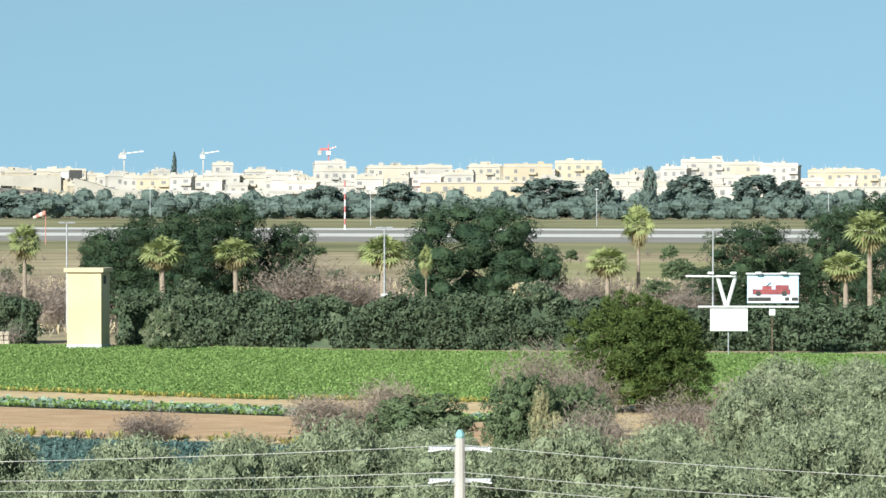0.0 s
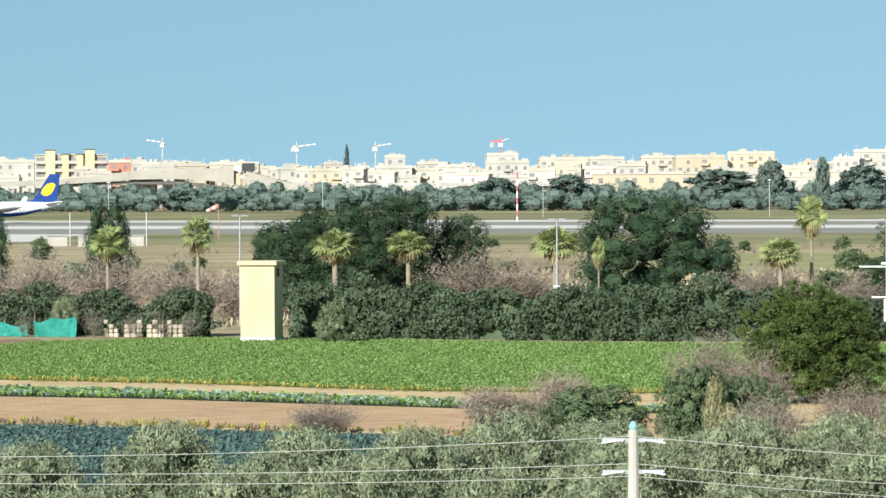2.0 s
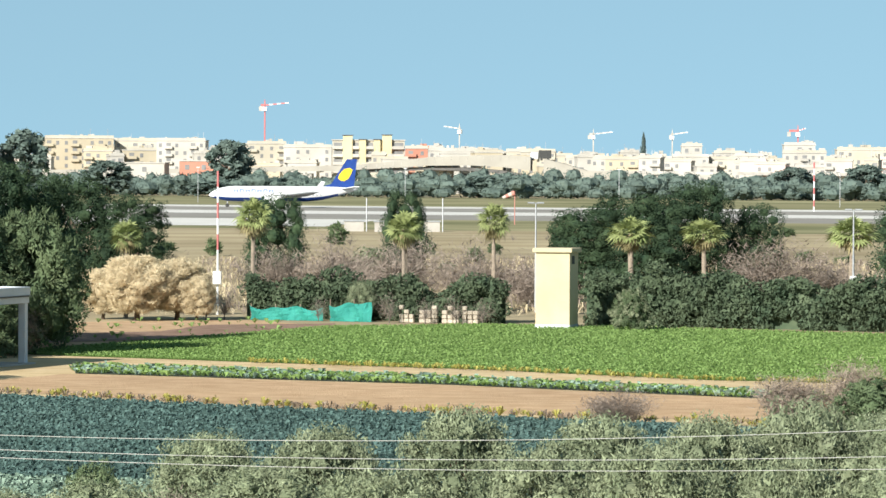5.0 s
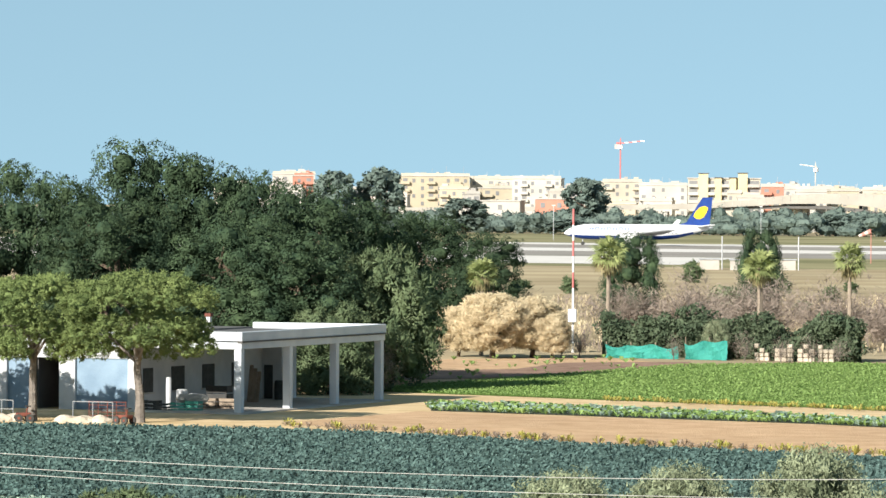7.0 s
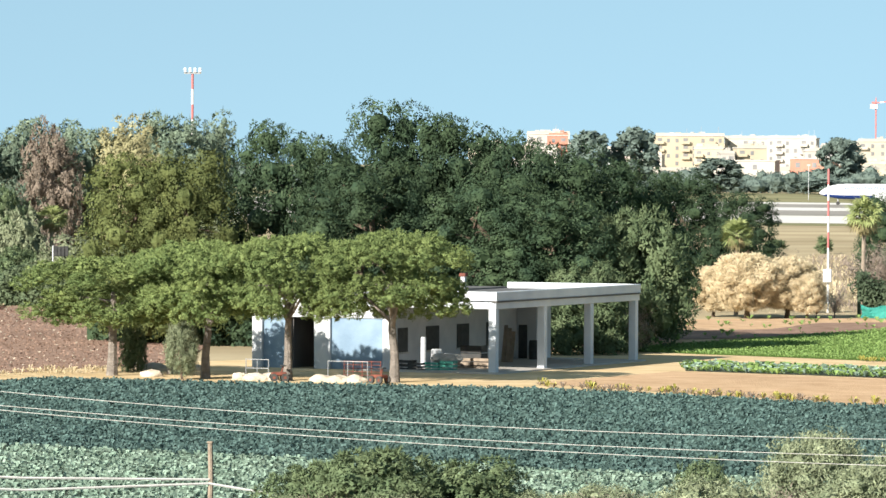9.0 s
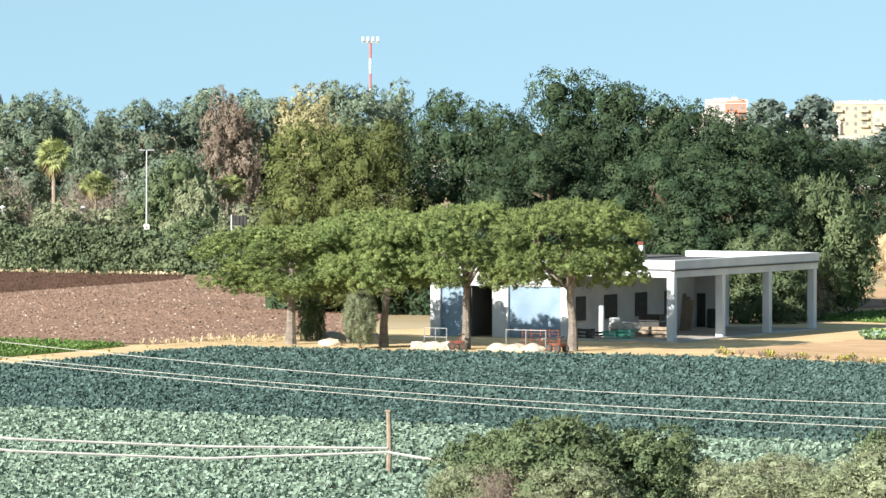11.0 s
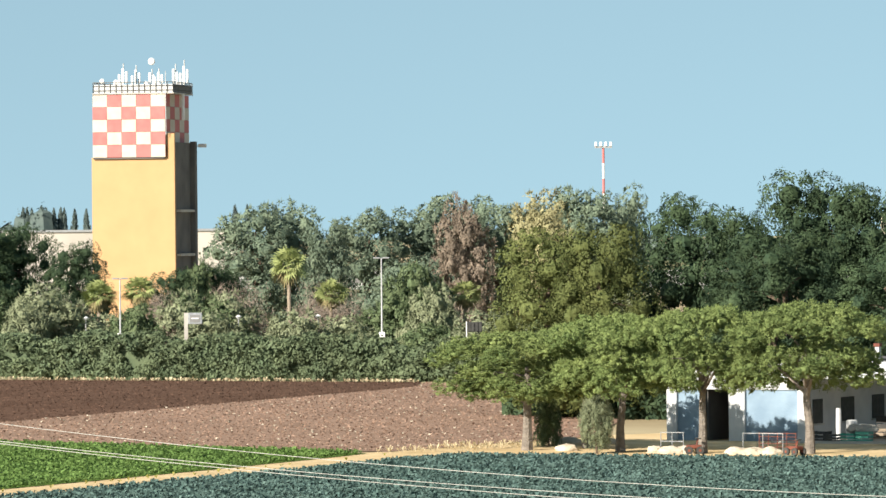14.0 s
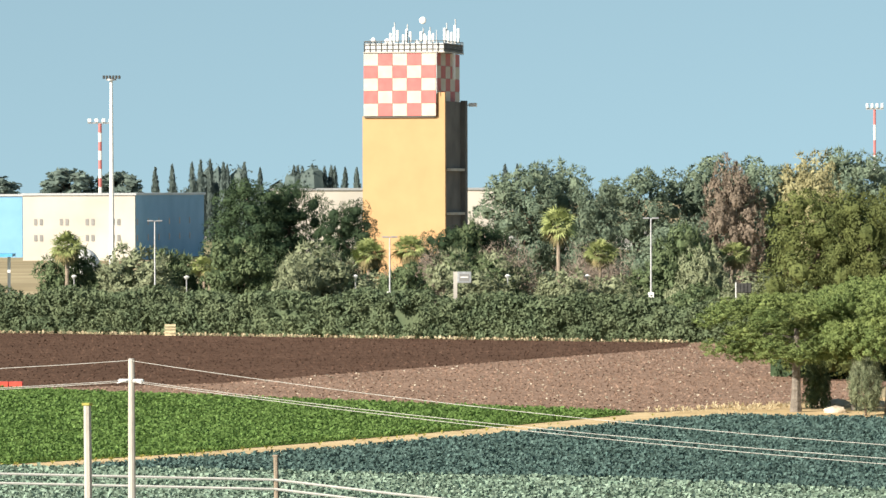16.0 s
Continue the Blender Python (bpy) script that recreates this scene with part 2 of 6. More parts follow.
def sheet(name, corners, z, material, label, category):
    """A flat patch of ground with a slightly uneven rim."""
    bm = bmesh.new()
    rim = []
    n = len(corners)
    for i in range(n):
        a, b = Vector((*corners[i], z)), Vector((*corners[(i + 1) % n], z))
        steps = max(1, int((b - a).length / 3))
        side = (b - a).normalized().cross(Vector((0, 0, 1)))
        for k in range(steps):
            p = a.lerp(b, k / steps)
            rim.append(bm.verts.new(p + side * (0.25 * noise.noise(p * 0.3))))
    f = bm.faces.new(rim)
    bmesh.ops.triangulate(bm, faces=[f])
    bm.normal_update()
    for f in bm.faces:
        if f.normal.z < 0:
            f.normal_flip()
    return tagged(part(name, bm, material), label, category, kind="structure")


def unit(v):
    return v / np.maximum(np.linalg.norm(v, axis=1, keepdims=True), 1e-9)


def leaf_tris(rng, pos, out, size, narrow=0.55, jitter=0.7, droop=0.0):
    """A small leaf spray at every position, facing roughly outwards: vertices and faces."""
    n = len(pos)
    nor = unit(out + jitter * rng.normal(size=(n, 3)))
    t1 = unit(np.cross(nor, rng.normal(size=(n, 3))))
    t1[:, 2] -= droop
    t1 = unit(t1)
    t2 = np.cross(nor, t1)
    s = size * rng.uniform(0.6, 1.4, (n, 1))
    a, b = t1 * s * 0.62, t2 * s * 0.62 * narrow
    v = np.stack([pos + a, pos - a * 0.8 - b, pos - a * 0.8 + b], 1).reshape(-1, 3)
    f = np.arange(3 * n).reshape(-1, 3)
    return v, f


def blob(rng, c, r, seg=6, rings=4):
    """A lumpy ball that darkens the heart of a clump."""
    vs, fs = [], []
    for i in range(rings + 1):
        th = math.pi * i / rings
        for k in range(seg):
            ph = 2 * math.pi * k / seg
            q = rng.uniform(0.85, 1.1)
            vs.append((c[0] + r[0] * q * math.sin(th) * math.cos(ph), c[1] + r[1] * q * math.sin(th) * math.sin(ph), c[2] + r[2] * q * math.cos(th)))
    for i in range(rings):
        for k in range(seg):
            fs.append((i * seg + k, (i + 1) * seg + k, (i + 1) * seg + (k + 1) % seg, i * seg + (k + 1) % seg))
    return vs, fs


def crown_mesh(name, seed, clumps, per, size, material, narrow=0.55, jitter=0.7, core=0.78, shell=(0.8, 1.12), droop=0.0):
    """Leaves round a set of clumps (centre, radii), with a dark heart in each."""
    rng = np.random.default_rng(seed)
    vs, fs, base = [], [], 0
    for c, r in clumps:
        n = per
        d = unit(rng.normal(size=(n, 3)))
        pos = np.array(c) + d * np.array(r) * rng.uniform(*shell, (n, 1))
        v, f = leaf_tris(rng, pos, d, size, narrow, jitter, droop)
        vs += v.tolist()
        fs += (f + base).tolist()
        base += len(v)
        if core:
            v, f = blob(rng, c, [q * core for q in r])
            vs += v
            fs += [tuple(i + base for i in q) for q in f]
            base += len(v)
    return meshed(name, vs, fs, material)


def trunk_mesh(name, material, height, r0, r1, limbs, seed, sway=0.03):
    rng = random.Random(seed)
    bm = bmesh.new()
    pts = [(0, 0, -0.3)] + [(rng.uniform(-1, 1) * sway * height * k, rng.uniform(-1, 1) * sway * height * k, height * k / 4) for k in (1, 2, 3, 4)]
    tube(bm, pts, [r0 * 1.25] + [r0 + (r1 - r0) * k / 4 for k in (1, 2, 3, 4)], 8)
    for end, at in limbs:
        s = Vector(pts[2]).lerp(Vector(pts[4]), at)
        e = Vector(end)
        m = s.lerp(e, 0.5) + Vector((0, 0, 0.05 * (e - s).length))
        tube(bm, [s, m, e], [r1 * 0.8, r1 * 0.55, r1 * 0.25], 5)
    me = bpy.data.meshes.new(name)
    bm.to_mesh(me)
    bm.free()
    me.materials.append(material)
    return me


# ---- kinds of trees: each kind is built in a few shapes 10 m tall and 7 m wide, and scaled ----
def lobed_crown(name, seed, lobes, material, subs=14, per=40, tufts=14, size=0.2, sub_r=0.36, core=0.74, lift=0.35, narrow=0.5, tuft_len=1.5, under=-0.45, spray=0.5):
    """Each lobe of a crown is a cluster of small sprays round a dark heart; needle tufts stand out of the sprays."""
    rng = np.random.default_rng(seed)
    vs, fs, base = [], [], 0
    up = np.array((0, 0, 1.0))
    for c, r in lobes:
        c, r = np.array(c), np.array(r)
        k = np.arange(subs) + 0.5
        zz = 1 - (1 - under) * k / subs
        a = k * 2.39996 + rng.uniform(0, 6.283)
        q = np.sqrt(np.maximum(0, 1 - zz * zz))
        dirs = unit(np.stack([q * np.cos(a), q * np.sin(a), zz], 1) + rng.normal(0, 0.16, (subs, 3)))
        centres = c + dirs * r * rng.uniform(0.78, 1.0, (subs, 1))
        rad = r.mean() * sub_r * rng.uniform(0.75, 1.25, (subs, 1))
        pick = np.repeat(np.arange(subs), per)
        d = unit(rng.normal(size=(len(pick), 3)) + 0.55 * dirs[pick] + lift * up)
        pos = centres[pick] + d * rad[pick] * rng.uniform(0.7, 1.1, (len(pick), 1))
        v, f = leaf_tris(rng, pos, spray * d + (1.2 - spray) * dirs[pick], size, narrow, 0.24)
        vs.append(v)
        fs += (f + base).tolist()
        base += len(v)
        pick = np.repeat(np.arange(subs), tufts)
        d = unit(0.55 * rng.normal(size=(len(pick), 3)) + dirs[pick] + 1.2 * lift * up)
        pos = centres[pick] + d * rad[pick] * rng.uniform(0.5, 0.95, (len(pick), 1))
        side = unit(np.cross(d, rng.normal(size=d.shape))) * size * 0.24
        tip = pos + d * size * tuft_len * rng.uniform(0.6, 1.3, (len(pick), 1))
        v = np.stack([pos - side, pos + side, tip], 1).reshape(-1, 3)
        vs.append(v)
        fs += np.arange(base, base + len(v)).reshape(-1, 3).tolist()
        base += len(v)
        if core:
            v, f = blob(rng, c, r * core, 7, 5)
            vs.append(np.array(v))
            fs += [tuple(i + base for i in q4) for q4 in f]
            base += len(v)
    return meshed(name, np.concatenate(vs).tolist(), fs, material)


def pine_kind(seed, material, n=32, wide=3.6, size=0.14, low=0.12, subs=14, per=46, tufts=5, lobe=(1.05, 1.6), under=-0.45, core=0.46):
    """A full uneven dome of rounded foliage lobes, 10 m tall."""
    rng = np.random.default_rng(seed)
    lobes = []
    for i in range(n):
        t = (i + 0.5) / n
        h = low + (0.955 - low) * t
        prof = (0.72 + 0.28 * math.sin(math.pi * min(1, t * 1.7))) if t < 0.45 else math.sqrt(max(0.0, 1 - ((t - 0.45) / 0.62) ** 2))
        r = rng.uniform(*lobe) * (1 - 0.22 * t)
        a = i * 2.4 + rng.uniform(-0.45, 0.45)
        rad = max(0.0, wide - 0.8 * r) * prof * rng.uniform(0.72, 1.06)
        lobes.append(((rad * math.cos(a), rad * math.sin(a), h * 10 - 0.35 * r), (r * 1.05, r * 1.05, r * rng.uniform(0.72, 0.95))))
    for h in (3.2, 5.4, 7.4):
        lobes.append(((0, 0, h), (wide * 0.5, wide * 0.5, 1.5)))
    limbs = [(c, 0.15 + 0.7 * k / 7) for k, (c, r) in enumerate(lobes[2:-3:4])]
    return trunk_mesh("trunk", M["bark"], 7.5, 0.28, 0.12, limbs, seed), lobed_crown("crown", seed, lobes, material, subs, per, tufts, size, lift=0.2, tuft_len=1.4, core=core, under=under)


def umbrella_kind(seed, material):
    """10 m tall and 9.4 m wide: a deep flat-topped dome of brush-like sprays on a bare trunk."""
    rng = np.random.default_rng(seed)
    lobes = []
    for i in range(30):
        rad = 4.0 * math.sqrt((i + 0.4) / 30)
        a = i * 2.4 + rng.uniform(-0.25, 0.25)
        r = rng.uniform(0.62, 0.9)
        lobes.append(((rad * math.cos(a), rad * math.sin(a), 9.1 - 1.5 * (rad / 4.1) ** 2 - 0.3 * r + rng.uniform(-0.3, 0.2)), (r, r, r * 0.85)))
    for i in range(34):
        a = i * 2 * math.pi / 11.3 + rng.uniform(-0.25, 0.25)
        z = rng.uniform(4.3, 7.2)
        rad, r = rng.uniform(2.4, 4.1) * (0.86 + 0.06 * (z - 4.5)), rng.uniform(0.6, 0.9)
        lobes.append(((rad * math.cos(a), rad * math.sin(a), z), (r, r, r * 0.85)))
    for i in range(6):
        lobes.append(((rng.uniform(-1.6, 1.6), rng.uniform(-1.6, 1.6), rng.uniform(5.0, 7.2)), (1.3, 1.3, 0.9)))
    limbs = [((rng.uniform(-3, 3), rng.uniform(-3, 3), 6.2), 0.05 + 0.08 * k) for k in range(10)]
    return trunk_mesh("trunk", M["bark_grey"], 6.6, 0.25, 0.14, limbs, seed, 0.012), lobed_crown("crown", seed, lobes, material, 22, 36, 16, 0.115, sub_r=0.26, core=0.3, lift=0.3, tuft_len=1.7, under=-0.7, spray=0.85)


def stretched(me, flat):
    """Undo the flattening of a wide low plant, so that its leaves stay true to shape once scaled."""
    for v in me.vertices:
        v.co.z /= flat
    return me


def bush_kind(seed, material, n=22, size=0.3, narrow=0.5, tufts=10, tuft_len=1.6, per=40, lift=0.4, subs=12, flat=0.6):
    """A rounded bush, 10 m tall and 7 m wide, leafy down to the ground."""
    rng = np.random.default_rng(seed)
    lobes = []
    for i in range(n):
        t = (i + 0.5) / n
        a, r = i * 2.4 + rng.uniform(-0.4, 0.4), rng.uniform(1.0, 1.6)
        rad = 2.5 * math.sqrt(max(0, 1 - (max(0, t - 0.35) / 0.68) ** 2)) * rng.uniform(0.7, 1.12)
        lobes.append(((rad * math.cos(a), rad * math.sin(a), 0.7 + 8.0 * t + rng.uniform(-0.4, 0.5)), (r, r, r * 1.1)))
    lobes += [((0, 0, 3), (2.2, 2.2, 2.4)), ((0, 0, 6), (1.7, 1.7, 2.0))]
    limbs = [(c, 0.1 + 0.1 * k) for k, (c, r) in enumerate(lobes[4:-2:4])]
    lobes = [((c[0], c[1], c[2] * flat), (r[0], r[1], r[2] * max(flat, 0.75))) for c, r in lobes]
    return trunk_mesh("trunk", M["bark"], 5.0, 0.22, 0.1, limbs, seed), stretched(lobed_crown("crown", seed, lobes, material, subs, per, tufts, size, narrow=narrow, tuft_len=tuft_len, lift=lift, core=0.4), flat)


def round_kind(seed, material, n=40, per=120, size=0.4, low=0.08, narrow=0.5, jitter=0.55, droop=0.0, core=0.78, shell=(0.8, 1.12), flat=1.0):
    rng = np.random.default_rng(seed)
    cl = []
    for i in range(n):
        zz = 1 - 1.9 * (i + 0.5) / n
        a = i * 2.4 + rng.uniform(-0.3, 0.3)
        q = math.sqrt(max(0, 1 - zz * zz)) * rng.uniform(0.75, 1.02)
        r = rng.uniform(0.7, 1.15)
        cl.append(((2.7 * q * math.cos(a), 2.7 * q * math.sin(a), 5.2 + 3.9 * zz * rng.uniform(0.88, 1.03) + low), (r, r, r * 0.9)))
    limbs = [(c, 0.2 + 0.6 * k / 10) for k, (c, r) in enumerate(cl[::4])]
    return trunk_mesh("trunk", M["bark"], 6.0, 0.25, 0.1, limbs, seed), stretched(crown_mesh("crown", seed, [((c[0], c[1], c[2] * flat), r) for c, r in cl], per, size, material, narrow, jitter, core, shell, droop), flat)


def twig_kind(seed, material, n=9000):
    """A leafless thicket 10 m tall and 7 m wide: fine sprays along stems that fan out from the foot."""
    rng = np.random.default_rng(seed)
    stems = 26
    a, q = rng.uniform(0, 6.283, stems), rng.uniform(0.1, 1, stems) ** 0.7
    tips = np.stack([3.1 * q * np.cos(a), 3.1 * q * np.sin(a), 9.4 * np.sqrt(np.maximum(0.12, 1 - 0.75 * q ** 2)) * rng.uniform(0.6, 1.05, stems)], 1)
    pick = rng.integers(0, stems, n)
    t = rng.uniform(0.12, 1.0, n) ** 0.75
    foot = tips[pick] * np.array([0.12, 0.12, 0])
    pos = foot + (tips[pick] - foot) * t[:, None] + rng.normal(0, 1, (n, 3)) * (0.12 + 0.55 * t)[:, None]
    pos[:, 2] = np.maximum(pos[:, 2], 0.05)
    d = unit(unit(tips[pick] - foot) + 0.75 * rng.normal(size=(n, 3)))
    side = unit(np.cross(d, rng.normal(size=(n, 3))))
    ln, w = rng.uniform(0.3, 0.9, (n, 1)), rng.uniform(0.014, 0.036, (n, 1))
    v = np.stack([pos - side * w, pos + side * w, pos + d * ln], 1).reshape(-1, 3)
    f = np.arange(3 * n).reshape(-1, 3)
    limbs = [(tuple(p * 0.95), rng.uniform(0, 0.3)) for p in tips[:14]]
    return trunk_mesh("trunk", M["bark_grey"], 2.5, 0.12, 0.07, limbs, seed), meshed("branchwork", v.tolist(), f.tolist(), material)


def cypress_kind(seed, material):
    rng = np.random.default_rng(seed)
    cl = [((rng.uniform(-0.3, 0.3), rng.uniform(-0.3, 0.3), 0.8 + 0.52 * i), [max(0.35, 3.2 * math.sin(math.pi * (0.12 + 0.84 * i / 17)) ** 0.7 * (1 - 0.35 * i / 17)) * q for q in (1, 1, 0.4)]) for i in range(18)]
    return trunk_mesh("trunk", M["bark"], 4, 0.3, 0.15, [], seed), crown_mesh("crown", seed, cl, 60, 0.7, material, 0.4)


def palm_kind(seed, dry=0.3):
    """A fan palm 10 m tall whose crown is 3.4 m wide."""
    rng = np.random.default_rng(seed)
    bm = bmesh.new()
    lean = rng.uniform(-0.25, 0.25)
    pts = [(lean * (k / 10) ** 2, 0, -0.3 + 0.86 * k) for k in range(11)]
    tube(bm, pts, [0.21 - 0.007 * k + 0.02 * (k % 2) for k in range(11)], 9)
    me = bpy.data.meshes.new("trunk")
    bm.to_mesh(me)
    bm.free()
    me.materials.append(M["bark_pale"])
    top = np.array([lean, 0, 8.35])

    def fronds(n, e0, e1, ln, material, name, sag):
        vs, fs = [], []
        for k in range(n):
            a, el = k * 2.399 + rng.uniform(-0.25, 0.25), math.radians(e0 + (e1 - e0) * (k + rng.uniform(0, 1)) / n)
            d = np.array([math.cos(a) * math.cos(el), math.sin(a) * math.cos(el), math.sin(el)])
            side = np.array([-math.sin(a), math.cos(a), 0])
            up = np.cross(d, side)
            ro = rng.uniform(-0.9, 0.9)
            side, up = side * math.cos(ro) + up * math.sin(ro), up * math.cos(ro) - side * math.sin(ro)
            stem = ln * rng.uniform(0.42, 0.62)
            p = top + d * stem - np.array([0, 0, sag * 0.3 * stem])
            b = len(vs)
            for o in (top - side * 0.03, top + side * 0.03, p + side * 0.02, p - side * 0.02):
                vs.append(tuple(o))
            fs.append((b, b + 1, b + 2, b + 3))
            for j in range(11):
                fa = math.radians(-100 + 20 * j)
                dd = d * math.cos(fa) + side * math.sin(fa)
                ll = ln * 0.55 * rng.uniform(0.75, 1.15) * (0.7 + 0.3 * math.cos(fa))
                w = np.cross(dd, up)
                w = w / np.linalg.norm(w) * 0.075
                mid = p + dd * ll * 0.55 + up * 0.04
                tip = p + dd * ll - np.array([0, 0, sag * ll])
                b = len(vs)
                for o in (p, mid - w, tip, mid + w):
                    vs.append(tuple(o))
                fs.append((b, b + 1, b + 2, b + 3))
        return meshed(name, vs, fs, material)

    green = fronds(46, -38, 88, 1.75, M["palm"], "frond_crown", 0.22)
    old = fronds(8 + int(40 * dry), -86, -30, 1.5, M["palm_dry"], "dry_frond_skirt", 0.45)
    return me, green, old


def plant(name, meshes, x, y, h, w, label, category, group="", base=7.0, tall=10.0, seed=0, z=0.0):
    rng = random.Random(seed * 7919 + int(abs(x) * 10) + int(y))
    o = root(name, x, y, z, rng.uniform(0, 360), label, category, group, scale=(w / base, w / base * rng.uniform(0.9, 1.1), h / tall))
    for me in meshes:
        p = new(me.name.split(".")[0], me)
        p.parent = o
    return o


# ---- ground and fields ----
bm = bmesh.new()
bmesh.ops.create_grid(bm, x_segments=40, y_segments=40, size=4000)
bmesh.ops.translate(bm, verts=bm.verts, vec=(0, 1500, 0))
tagged(part("ground", bm, M["ground"]), "dry straw-coloured grassland round the fields", "ground", kind="structure")
SLOPE = -0.28


def strip(name, d0, d1, material, z, label, category, x0=-700, x1=500):
    return sheet(name, [(x0, d0 + SLOPE * x0), (x1, d0 + SLOPE * x1), (x1, d1 + SLOPE * x1), (x0, d1 + SLOPE * x0)], z, material, label, category)


strip("airfield_grass", 900, 1620, M["airfield"], 0.02, "mown olive-green airfield grass beside the runway", "grass")
strip("taxiway", 1045, 1133, M["asphalt"], 0.04, "grey asphalt taxiway", "taxiway")
strip("runway_shoulder", 1133, 1196, M["concrete_pale"], 0.06, "pale concrete shoulder of the runway", "runway")
strip("runway", 1196, 1272, M["asphalt"], 0.08, "worn grey asphalt runway", "runway")
strip("runway_edge", 1272, 1318, M["concrete_pale"], 0.06, "pale concrete far edge of the runway", "runway")
strip("apron", 930, 1040, M["concrete_pale"], 0.06, "pale concrete apron beyond the dry grass", "apron", -420, -112)

GREEN = [(-62.5, 339), (-54.5, 366), (-46, 397), (-34, 405), (-22, 402), (-3.6, 390), (18, 385), (45, 380), (48, 300), (26, 292), (3, 302.5), (-12, 307), (-28, 320), (-43, 328)]
STRIP = [(-53.3, 318), (-46, 316.5), (-26, 304), (-8.5, 290.5), (6, 280), (6, 275.5), (-9, 284.5), (-27, 297.5), (-51.3, 308.5)]
TEAL = [(-84.5, 283), (-74, 281.5), (-56, 280), (-46, 274.5), (-36.5, 267.5), (-19, 257), (2, 244), (2, 190), (-30, 205.5), (-41.4, 208.8), (-71, 220), (-100, 222), (-94.5, 238), (-88.6, 266), (-86.5, 279)]
PALE = [(-71, 219.5), (-41.4, 208.4), (-30, 205), (2, 189.5), (2, 158), (-110, 158), (-103, 221.5)]
BRIGHT = [(-91.5, 286), (-143.5, 309), (-230, 345), (-230, 190), (-106.5, 215), (-105.2, 222), (-99.9, 237), (-94.2, 266)]
PLOUGH_D = [(-230, 346.5), (-143.5, 310.5), (-133.5, 322), (-125, 404.5), (-128.5, 417), (-200, 430), (-260, 440)]
PLOUGH_L = [(-143, 309.8), (-91, 288), (-84, 310), (-88, 330), (-100, 400), (-128, 416.5), (-125, 404.5), (-133.3, 322)]
sheet("farm_track", [(-92, 287), (-84, 312), (-60, 340), (-43, 330), (-28, 322), (-12, 309), (3, 304), (30, 290), (30, 240), (-18, 254), (-36, 265), (-46, 272), (-56, 277), (-74, 279), (-84, 280), (-94, 236), (-101.5, 214), (-108, 214), (-101, 238), (-95.5, 266)], 0.02, M["track"], "sandy farm track between the fields", "track")
sheet("soil_field", [(-52, 307.5), (-27, 296.5), (-9, 283.5), (8, 272), (8, 255), (-18, 263), (-36.5, 272), (-50, 283), (-57, 289)], 0.04, M["soil"], "bare orange-brown soil, freshly raked", "field")
sheet("green_field", GREEN, 0.04, M["grass_soil"], "bright green field of low leafy crop", "field")
sheet("cabbage_strip", STRIP, 0.05, M["crop_soil"], "narrow strip planted with cabbages", "field")
sheet("cabbage_field", TEAL, 0.05, M["crop_soil"], "field of dark blue-green cabbages", "field")
sheet("pale_cabbage_field", PALE, 0.04, M["crop_soil"], "field of paler young cabbages", "field")
sheet("leafy_field", BRIGHT, 0.045, M["grass_soil"], "bright green leafy vegetable field", "field")
sheet("ploughed_field", PLOUGH_D, 0.04, M["plough_dark"], "dark brown freshly ploughed earth", "field")
sheet("stony_ploughed_field", PLOUGH_L, 0.05, M["plough_light"], "paler stony ploughed earth", "field")
# turned soil; the left part of the sheet paints in the grove's shadow
sheet("soil_patch", [(-64.5, 355), (-54.3, 366.6), (-45.1, 394.9), (-46.1, 404), (-55.6, 398.5), (-57.2, 382.8), (-65.8, 374.9), (-68, 366)], 0.075, M["plough_light"], "dark brown turned soil, its left part the grove's shadow", "field")
sheet("spring_grass", [(4, 560), (40, 560), (62, 800), (-2, 800)], 0.03, M["spring"], "faintly green patch on the dry grassland", "grass")
sheet("fallow_patch", [(-63, 342), (-75, 352), (-80, 372), (-66, 405), (-54, 412), (-46, 398.5), (-55, 367)], 0.03, M["soil"], "bare brown earth beside the green field", "field")


def inside(poly, x, y):
    r = np.zeros(len(x), bool)
    n = len(poly)
    for i in range(n):
        (x0, y0), (x1, y1) = poly[i], poly[(i + 1) % n]
        if y0 == y1:
            continue
        r ^= ((y0 > y) != (y1 > y)) & (x < (x1 - x0) * (y - y0) / (y1 - y0) + x0)
    return r


